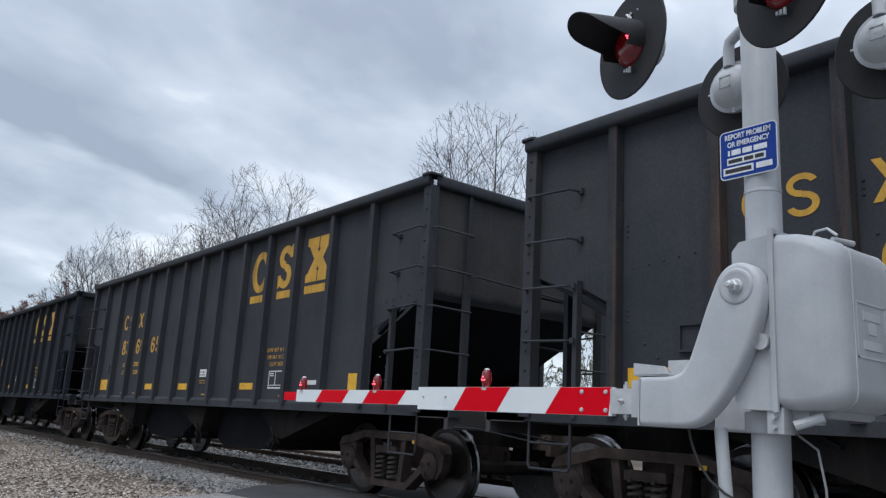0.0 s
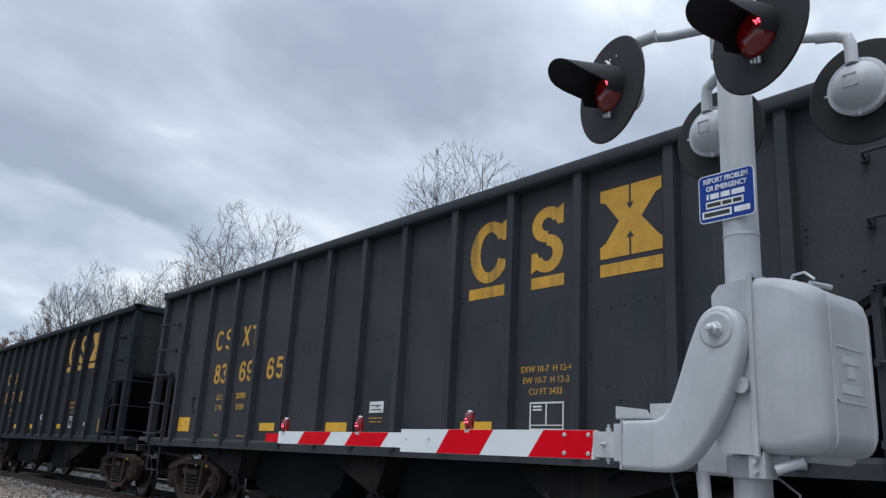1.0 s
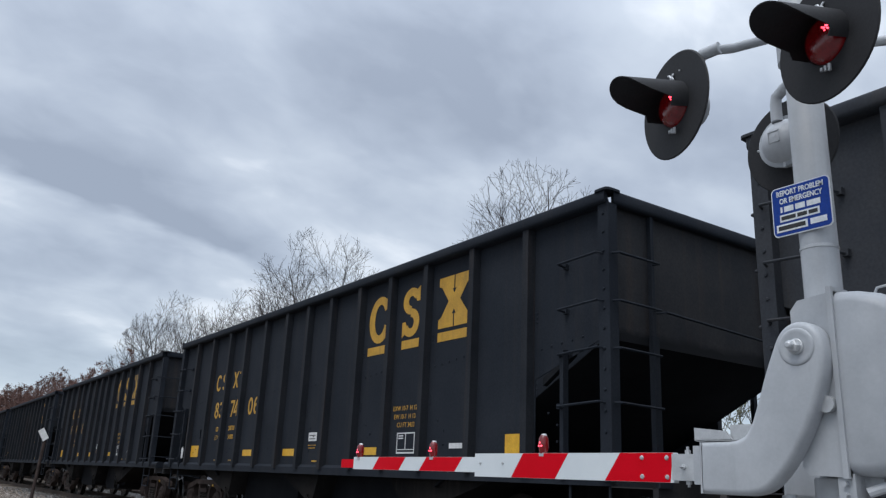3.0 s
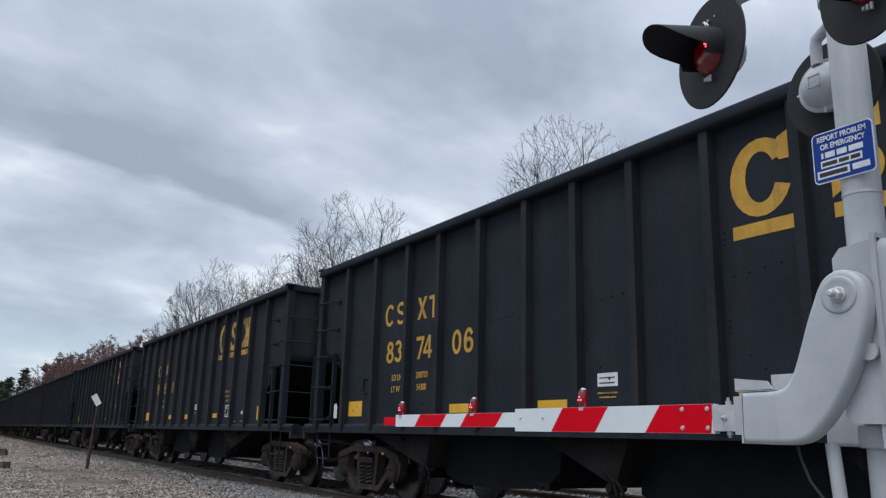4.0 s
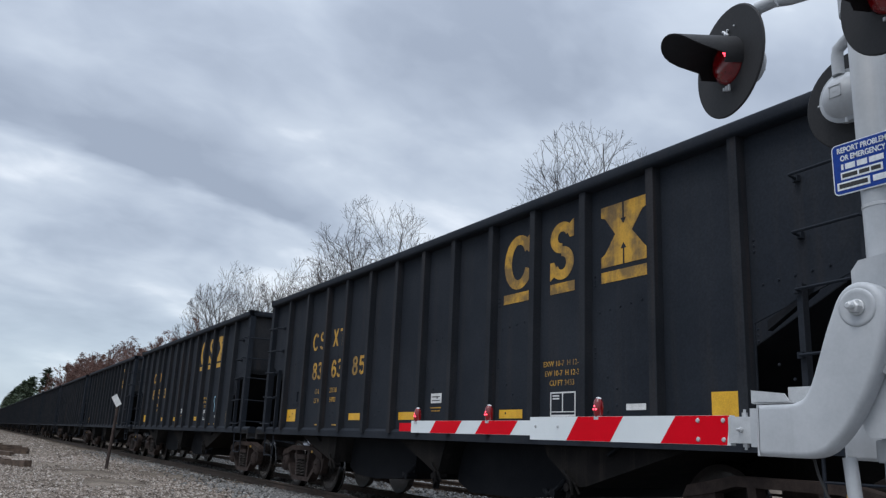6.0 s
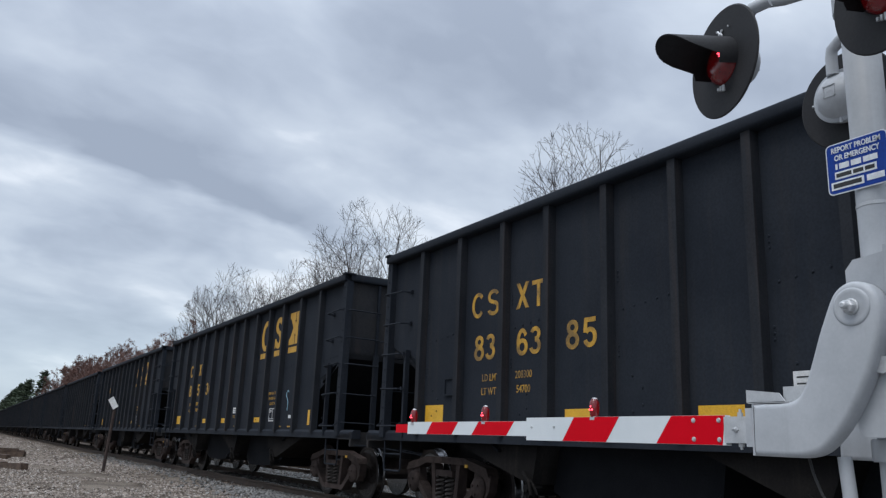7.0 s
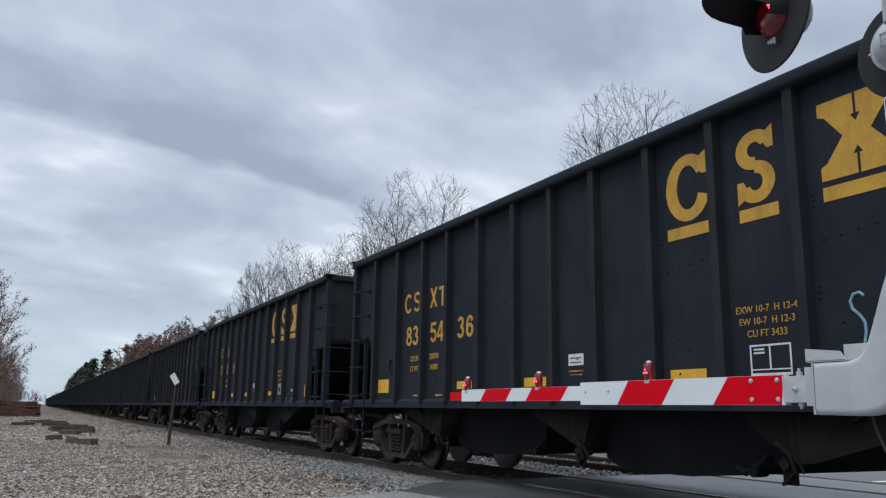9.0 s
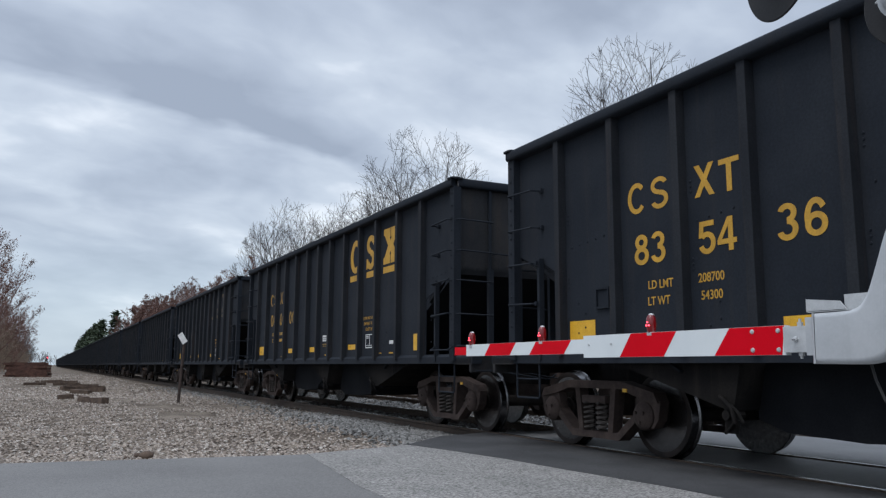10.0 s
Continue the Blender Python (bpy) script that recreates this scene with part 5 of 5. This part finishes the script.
    for yt0, yt1, z0, z1, x, lean in ((2.603, 2.95, 1.037, 1.179, ax, 0.11), (3.344, 3.736, 1.037, 1.179, ax, 0.11), (4.364, 4.80, 1.063, 1.157, ax + 0.004, 0.09), (5.082, 5.471, 1.063, 1.157, ax + 0.004, 0.09)):
        first = yt0 < 2.7
        poly = [(yt0 - MY, z1), (yt1 - MY, z1), (yt1 + lean - MY, z0), (yt0 + (0.02 if first else lean) - MY, z0)]
        part("stripe", prism(bmesh.new(), poly, x - 0.0022, x + 0.001), M_RED, arm, "red reflective stripe")
    for y, z in ((2.64, 1.155), (2.64, 1.062), (2.80, 1.155), (2.80, 1.062)):
        part("bolt", lathe(bmesh.new(), [(ax - 0.002, 0.013), (ax - 0.008, 0.010), (ax - 0.011, 0.0)], "x", 10, (0, y - MY, z)), M_GALV, arm)
    for y in (4.16, 3.93):
        part("bolt", lathe(bmesh.new(), [(ax - 0.001, 0.009), (ax - 0.007, 0.007), (ax - 0.009, 0.0)], "x", 8, (0, y - MY, 1.12)), M_GALV, arm)
    bm = bmesh.new()
    lathe(bm, [(ax - 0.012, 0.014), (ax - 0.022, 0.013), (ax - 0.024, 0.006), (ax - 0.045, 0.006), (ax - 0.047, 0.0)], "x", 8, (0, 2.53 - MY, 1.11))
    tube(bm, (ax + 0.01, 2.52 - MY, 1.018), (ax + 0.01, 2.52 - MY, 1.208), 0.007, 8)
    tube(bm, (ax + 0.01, 2.52 - MY, 1.172), (ax + 0.01, 2.52 - MY, 1.192), 0.014, 6)
    tube(bm, (ax + 0.01, 2.52 - MY, 1.030), (ax + 0.01, 2.52 - MY, 1.048), 0.014, 6)
    part("adapter_bolt", bm, M_GALV, arm)
    for y, z in ((5.80, 1.155), (4.735, 1.16), (3.57, 1.182)):
        bm = bmesh.new()
        lathe(bm, [(z - 0.004, 0.020), (z + 0.012, 0.027), (z + 0.05, 0.031), (z + 0.085, 0.028), (z + 0.105, 0.016), (z + 0.11, 0.0)], "z", 16, (ax + 0.016, y - MY, 0))
        lampo = part("arm_lamp", bm, M_ARMLENS, arm, "small red arm lamp")
        bm = bmesh.new()
        for dy, dz in ((-0.010, 0.040), (0.010, 0.040), (0.0, 0.058)):
            lathe(bm, [(ax - 0.008, 0.006), (ax - 0.0152, 0.005), (ax - 0.0158, 0.0)], "x", 6, (0, y - MY + dy, z + dz))
        part("led", bm, M_LED, lampo)
        part("lamp_cap", lathe(bmesh.new(), [(z + 0.102, 0.019), (z + 0.110, 0.013), (z + 0.113, 0.0)], "z", 14, (ax + 0.018, y - MY, 0)), M_GALV, lampo)
        part("lamp_clip", boxb(ax - 0.003, ax + 0.04, y - 0.02 - MY, y + 0.02 - MY, z - 0.02, z), M_GALV, lampo)


def curve_through(keys, n):
    """A smooth open line through the given points."""
    out = []
    for i in range(len(keys) - 1):
        p0, p1, p2, p3 = (Vector(keys[max(0, min(len(keys) - 1, j))]) for j in (i - 1, i, i + 1, i + 2))
        for k in range(n):
            u = k / n
            out.append(tuple(0.5 * (2 * p1 + (p2 - p0) * u + (2 * p0 - 5 * p1 + 4 * p2 - p3) * u * u + (3 * p1 - p0 - 3 * p2 + p3) * u ** 3)))
    return out + [tuple(keys[-1])]


def soft_plate(bm, outline, x0, x1, r):
    """A thick cast plate with a (y, z) outline, its edge to x0 rounded by r."""
    n = len(outline)
    norm = []
    for i in range(n):
        a, b = Vector(outline[i - 1]), Vector(outline[(i + 1) % n])
        t = (b - a).normalized()
        norm.append(Vector((-t.y, t.x)))
    mid = sum((Vector(p) for p in outline), Vector((0, 0))) / n
    sign = 1 if sum((mid - Vector(p)).dot(m) for p, m in zip(outline, norm)) > 0 else -1
    rings = []
    for x, d in [(x1, 0.0)] + [(x0 + r - r * math.sin(radians(a)), r - r * math.cos(radians(a))) for a in (0, 18, 36, 54, 72, 90)]:
        rings.append([bm.verts.new((x, p[0] + sign * m.x * d, p[1] + sign * m.y * d)) for p, m in zip(outline, norm)])
    for a, b in zip(rings, rings[1:]):
        for k in range(n):
            bm.faces.new((a[k], a[(k + 1) % n], b[(k + 1) % n], b[k]))
    bm.faces.new(rings[0][::-1]), bm.faces.new(rings[-1])
    return bm


def rounded(y, z, w, h, r):
    pts = []
    for cy, cz, a0 in ((y + w / 2 - r, z + h / 2 - r, 0), (y - w / 2 + r, z + h / 2 - r, 90), (y - w / 2 + r, z - h / 2 + r, 180), (y + w / 2 - r, z - h / 2 + r, 270)):
        for k in range(5):
            a = radians(a0 + 22.5 * k)
            pts.append((cy + r * math.cos(a), cz + r * math.sin(a)))
    return pts


build_signal()


# ---- trees ----
def fan_segments(seed, height, width, min_r=0.012, limbs=10, counts=(8, 7, 4), trunk=0.024, low=0.24):
    """A bare tree whose long limbs rise in an open fan and carry alternate side twigs, finer and finer."""
    rnd = random.Random(seed)
    segs = []
    last = len(counts)

    base, wide, tall = height * 0.40, width / 2, height * 0.60

    def reach(p, d):
        """How far it is from p along d to the dome that the crown fills."""
        a = Vector((p.x / wide, p.y / wide, (p.z - base) / tall))
        b = Vector((d.x / wide, d.y / wide, d.z / tall))
        h, c = a.dot(b), a.dot(a) - 1
        return (-h + math.sqrt(max(0.0, h * h - b.dot(b) * c))) / b.dot(b)

    def shoot(p, d, length, r, level):
        length = min(length, reach(p, d) * rnd.uniform(0.86, 1.02))
        if length < 0.012 * height:
            return
        steps = (8, 6, 4, 3, 2)[level]
        kids = counts[level] if level < last else 0
        turn = rnd.uniform(0, 6.28)
        r_end = max(min_r, r * 0.22)
        at = [0.24 + 0.75 * (k + rnd.uniform(0.2, 0.8)) / max(1, kids) for k in range(kids)]
        for k in range(steps):
            bend = (0.045, 0.06, 0.08, 0.10, 0.10)[level]
            d = (d + Vector((rnd.gauss(0, bend), rnd.gauss(0, bend), (0.055, 0.045, 0.03, 0.015, 0.0)[level] + rnd.gauss(0, 0.03)))).normalized()
            q = p + d * length / steps
            ra, rb = r + (r_end - r) * k / steps, r + (r_end - r) * (k + 1) / steps
            segs.append((p, q, ra, rb))
            for u in [u for u in at if k / steps <= u < (k + 1) / steps]:
                turn += 2.4 + rnd.uniform(-0.5, 0.5)
                e = d.orthogonal().normalized()
                side = e * math.cos(turn) + d.cross(e) * math.sin(turn)
                tilt = rnd.uniform(0.42, 0.80)
                shoot(p.lerp(q, rnd.random()), (d * math.cos(tilt) + side * math.sin(tilt)).normalized(), length * (0.54 - 0.10 * u) * rnd.uniform(0.8, 1.15), max(min_r, ra * 0.55), level + 1)
            p = q

    top = Vector((0, 0, height * low))
    r0 = height * trunk / 2
    segs.append((Vector((0, 0, -0.3)), top, r0 * 1.3, r0))
    for k in range(limbs):
        a = 2.4 * k + rnd.uniform(-0.3, 0.3)
        tilt = (0.16 + 0.95 * (k / limbs) ** 0.8) * rnd.uniform(0.85, 1.1)
        shoot(top + Vector((0, 0, rnd.uniform(-0.08, 0.1) * height)), Vector((math.cos(a) * math.sin(tilt), math.sin(a) * math.sin(tilt), math.cos(tilt))), height * rnd.uniform(0.72, 0.85), r0 * 0.50, 0)
    return segs


def segs_mesh(name, segs, material, sides=4):
    verts, faces = [], []
    for a, b, r0, r1 in segs:
        n = 6 if r0 > 0.06 else sides if r0 > 0.02 else 3
        q = (b - a).to_track_quat("Z", "Y")
        base = len(verts)
        for p, r in ((a, r0), (b, r1)):
            for k in range(n):
                c = 2 * math.pi * k / n
                verts.append(tuple(p + q @ Vector((r * math.cos(c), r * math.sin(c), 0))))
        for k in range(n):
            faces.append((base + k, base + (k + 1) % n, base + n + (k + 1) % n, base + n + k))
    me = bpy.data.meshes.new(name)
    me.from_pydata(verts, [], faces)
    me.materials.append(material)
    return me


def bare_tree(seed, x, y, h, label="tall leafless tree with fine grey twigs behind the track", **kw):
    segs = fan_segments(seed, h, **kw)
    t = empty("tree", (x, y, -0.16), label, "tree", "bare trees behind the track")
    thick = [s for s in segs if s[2] > 0.05]
    part("trunk", segs_mesh("trunk", thick, M_BARK), None, t)
    part("crown", segs_mesh("crown", [s for s in segs if s[2] <= 0.05], M_BARK, 3), None, t, "leafless crown of twigs")
    return t


for seed, x, y, h, w, kw in (
        (3, 26.5, 30.6, 18.5, 10.8, {}), (17, 26.5, 36.2, 15.2, 7.0, {}), (8, 26.5, 56.5, 20.9, 14.5, {}), (21, 27.0, 63.5, 19.2, 11.0, {}), (33, 25.5, 69.5, 17.8, 12.5, {}),
        (41, 26.0, 45.3, 15.8, 3.4, dict(limbs=3, counts=(7, 5, 2))), (12, 26.0, 93.0, 21.8, 14.0, {}), (29, 27.0, 106.0, 21.0, 13.0, {}), (54, 27.0, 79.0, 17.2, 9.5, {})):
    bare_tree(seed, x, y, h, width=w, min_r=0.0058 + y * 0.00007, **kw)


def woods(name, spots, label, material, variants=5, levels=5, tall=1.0, minr=0.05, buds=0, bud=0.07):
    """A far wood of bare trees, as one mesh."""
    kinds = []
    for k in range(variants):
        segs = fan_segments(100 + k * 7, 10.0, 6.5, min_r=minr, limbs=5 if levels > 3 else 4, counts=(4, 2) if levels > 3 else (4,), low=0.15)
        me = segs_mesh("wood_kind", segs, material, 3)
        twigs = [s_ for s_ in segs if s_[2] < minr * 1.6 and s_[1].z > 2.0]
        rb = random.Random(900 + k)
        bv, bf = [], []
        for _ in range(buds):
            a_, b_, _r, _q = rb.choice(twigs or segs)
            c_ = a_.lerp(b_, rb.random()) + Vector((rb.gauss(0, 0.12), rb.gauss(0, 0.12), rb.gauss(0, 0.12)))
            bf.append((len(bv), len(bv) + 1, len(bv) + 2))
            bv += [c_ + Vector((rb.gauss(0, bud), rb.gauss(0, bud), rb.gauss(0, bud))) for _i in range(3)]
        co = np.empty(len(me.vertices) * 3)
        me.vertices.foreach_get("co", co)
        co = co.reshape(-1, 3)
        fs_ = [tuple(p.vertices) for p in me.polygons] + [tuple(i + len(co) for i in f) for f in bf]
        kinds.append((np.concatenate([co, np.array([tuple(v) for v in bv])]) if bv else co, fs_))
        bpy.data.meshes.remove(me)
    verts, faces, rnd, base = [], [], random.Random(77), 0
    for x, y, h in spots:
        co, fs = rnd.choice(kinds)
        a = rnd.uniform(0, 6.28)
        c, s = math.cos(a), math.sin(a)
        k = h / 10
        v = np.stack([(co[:, 0] * c - co[:, 1] * s) * k + x, (co[:, 0] * s + co[:, 1] * c) * k + y, co[:, 2] * k * tall - 0.2], 1)
        verts.append(v)
        faces += [tuple(i + base for i in f) for f in fs]
        base += len(co)
    me = bpy.data.meshes.new(name)
    me.from_pydata(np.concatenate(verts).tolist(), [], faces)
    me.materials.append(material)
    return tagged(new(name, me), label, "woods", kind="stuff")


rw = random.Random(4)
woods("far_woods", [(rw.uniform(18, 26), y, (13.1 + min(6.5, (y - 85) * 0.036)) * rw.uniform(0.82, 1.05)) for y in [85 + 170 * (i / 95) ** 1.5 for i in range(95)]], "far strip of reddish-brown budding woods", M_TWIG, levels=4, minr=0.014, buds=3600, bud=0.058)
woods("far_woods", [(rw.uniform(-70, 90), rw.uniform(760, 900), rw.uniform(9, 14)) for i in range(80)], "blue-grey woods at the horizon", M_BARK, levels=3, minr=0.12)
woods("far_woods", [(rw.uniform(-15, -6.2), y, rw.uniform(14, 18.5)) for y in [88 + 2.6 * i for i in range(62)]], "grey-brown leafless woods along the clearing", M_TWIG, levels=5, minr=0.010, buds=2000, bud=0.04)
woods("far_woods", [(rw.uniform(-16, -6.5), y, rw.uniform(11, 16)) for y in [250 + 8 * i for i in range(38)]], "far grey-brown leafless woods", M_BARK, levels=4, minr=0.02, buds=500)
woods("brush", [(rw.uniform(-11, -5.2), y, rw.uniform(3.5, 8.5)) for y in [84 + 3.4 * i for i in range(76)]], "dry brown brush at the wood's edge", M_BRUSH, levels=3, minr=0.03, buds=900)
woods("background_woods", [(rw.uniform(30, 48), y, rw.uniform(6, 10)) for y in [-30 + 2.2 * i for i in range(50)]], "leafless woods beyond the road", M_BARK, levels=4, minr=0.02, buds=600)
woods("brush", [(rw.uniform(22, 29), y, rw.uniform(3, 7)) for y in [0 + 1.2 * i for i in range(52)]], "grey-green roadside brush beyond the tracks", M_BRUSH2, levels=4, minr=0.02, buds=900)


def pine(x, y, h, seed):
    rnd = random.Random(seed)
    t = empty("tree", (x, y, -0.16), "dark green pine tree among bare woods", "tree", "pines")
    part("trunk", tube(bmesh.new(), (0, 0, 0), (0, 0, h * 0.95), h * 0.014, 8, 0.03), M_BARK, t)
    verts, faces = [], []
    for _ in range(1500):
        z = h * (0.22 + 0.78 * rnd.random())
        w = h * 0.26 * (1 - (z / h)) ** 0.7 + 0.3
        a, r = rnd.uniform(0, 6.28), w * math.sqrt(rnd.random()) * rnd.uniform(0.6, 1.15)
        c = Vector((r * math.cos(a), r * math.sin(a), z + rnd.gauss(0, 0.25)))
        s = rnd.uniform(0.25, 0.6)
        b = len(verts)
        for k in range(3):
            verts.append(tuple(c + Vector((rnd.gauss(0, s), rnd.gauss(0, s), rnd.gauss(0, s * 0.4)))))
        faces.append((b, b + 1, b + 2))
    me = bpy.data.meshes.new("crown")
    me.from_pydata(verts, [], faces)
    me.materials.append(M_NEEDLE)
    part("crown", me, None, t, "dark green needles")


for k, (x, y, h) in enumerate(((17, 240, 16.2), (17, 300, 16.8), (17.5, 318, 17.5), (17, 338, 17), (17.5, 360, 18), (17, 384, 17), (17, 410, 17), (17, 440, 16.5), (17, 472, 16), (17, 505, 15.5), (17.5, 540, 15), (-12, 180, 14))):
    pine(x, y, h, k)


# ---- things on the open ground ----
def build_post():
    p = empty("marker_post", (3.49, 23.8, terrain(3.49, 23.8)), "dark leaning wooden post with a tilted white plate", "post")
    part("post", tube(bmesh.new(), (0, 0, -0.2), (0.09, 0, 1.72), 0.045, 8, 0.038), M_TRUCK, p)
    bm = boxb(-0.012, 0.0, -0.085, 0.085, -0.16, 0.16)
    bmesh.ops.transform(bm, matrix=pose(0.03, -0.05, 1.85, -8, 0, 55) @ pose(0, 0, 0, -26, 0, 0), verts=bm.verts)
    part("plate", bm, M_LABEL, p, "white metal plate", bevel=0.003)


build_post()


def loose_tie(x, y, z, rot, length=1.0, tilt=0, thick=0.17):
    bm = boxb(-length / 2, length / 2, -thick * 0.55, thick * 0.55, 0, thick)
    for v in bm.verts:
        v.co += Vector((noise.noise(v.co * 3 + Vector((x, y, 0))) * 0.03, noise.noise(v.co * 4 + Vector((y, x, 0))) * 0.03, 0))
    ob = thing("railway_tie", bm, M_TIE, (x, y, z), "discarded weathered wooden railway tie on gravel", "railway tie", "scattered railway ties", bevel=0.015)
    ob.rotation_euler = (0, radians(tilt), radians(rot))
    return ob


rt = random.Random(8)
for x, y, rot, ln in ((1.28, 24.4, -68, 1.5), (1.10, 25.6, -80, 0.6), (0.64, 27.0, 8, 0.45), (1.3, 33.0, -55, 1.0), (1.5, 34.5, -30, 1.6), (1.75, 37.5, -15, 1.3), (0.9, 36.5, 50, 0.7), (1.35, 40.0, -40, 1.2), (1.75, 43.5, 10, 1.5), (1.1, 46.5, 5, 1.3), (1.0, 51.0, -20, 1.6), (-0.4, 47.0, 20, 1.1), (0.3, 55.0, 0, 1.5)):
    loose_tie(x, y, terrain(x, y) - 0.02, rot, ln, rt.uniform(-4, 4))


def build_pile():
    pl = empty("tie_pile", (-1.3, 77, -0.16), "rust-brown stack of old railway ties", "tie stack")
    r = random.Random(2)
    tie = finish(boxb(-1.5, 1.5, -0.12, 0.12, 0, 0.21), "tie", M_RUSTTIE, bevel=0.015)
    for lay in range(6):
        for k in range(8 - lay // 2):
            o = part("tie", tie, None, pl)
            o.location, o.rotation_euler = (r.uniform(-0.4, 0.4), 0.28 * k + 0.1 * lay, 0.22 * lay), (0, r.uniform(-0.03, 0.03), r.uniform(-0.14, 0.14))


build_pile()


def rock(x, y, size, seed, label="rough brown rock on the gravel edge"):
    bm = bmesh.new()
    bmesh.ops.create_icosphere(bm, subdivisions=2, radius=size)
    for v in bm.verts:
        v.co *= 1 + 0.35 * noise.noise(v.co * 9 + Vector((seed, 0, 0)))
        v.co.z *= 0.75
    thing("rock", bm, M_TIE, (x, y, terrain(x, y) + size * 0.45), label, "rock", "rocks")


rock(1.15, 9.85, 0.085, 1)
rock(1.05, 9.95, 0.05, 5)
rock(0.92, 9.8, 0.035, 8)
rock(4.95, 4.9, 0.022, 9, "small pebble on the crossing asphalt")


def far_signal(x, y):
    sg = empty("track_signal", (x, y, -0.16), "distant track signal showing red", "railway signal")
    part("mast", tube(bmesh.new(), (0, 0, 0), (0, 0, 3.6), 0.08, 8), M_BLACK, sg)
    part("head", boxb(-0.25, 0.25, -0.05, 0.1, 2.6, 3.5), M_BLACK, sg, bevel=0.03)
    part("lamp", lathe(bmesh.new(), [(-0.05, 0.16), (-0.09, 0.12), (-0.10, 0.0)], "y", 12, (0, 0, 3.1)), M_LED, sg, "lit red lamp")


far_signal(0.5, 250)


# ---- movement ----
def rolled(t):
    return SPEED * t + 0.5 * GAIN * t * t


def motions():
    for i, c in CARS.items():
        walk(c, [(t, pose(TRACK_X, FIRST_Y + i * CAR_LEN - rolled(t), 0)) for t in (0, 2, 4, 6, 8, 10)])
        if -2 < i < 7:
            for w in c.children_recursive:
                if w.name.split(".")[0] in ("wheelset", "tread"):
                    at = w.location.copy()
                    walk(w, [(0.1 * k, pose(*at, math.degrees(rolled(0.1 * k) / 0.457))) for k in range(101)])


motions()
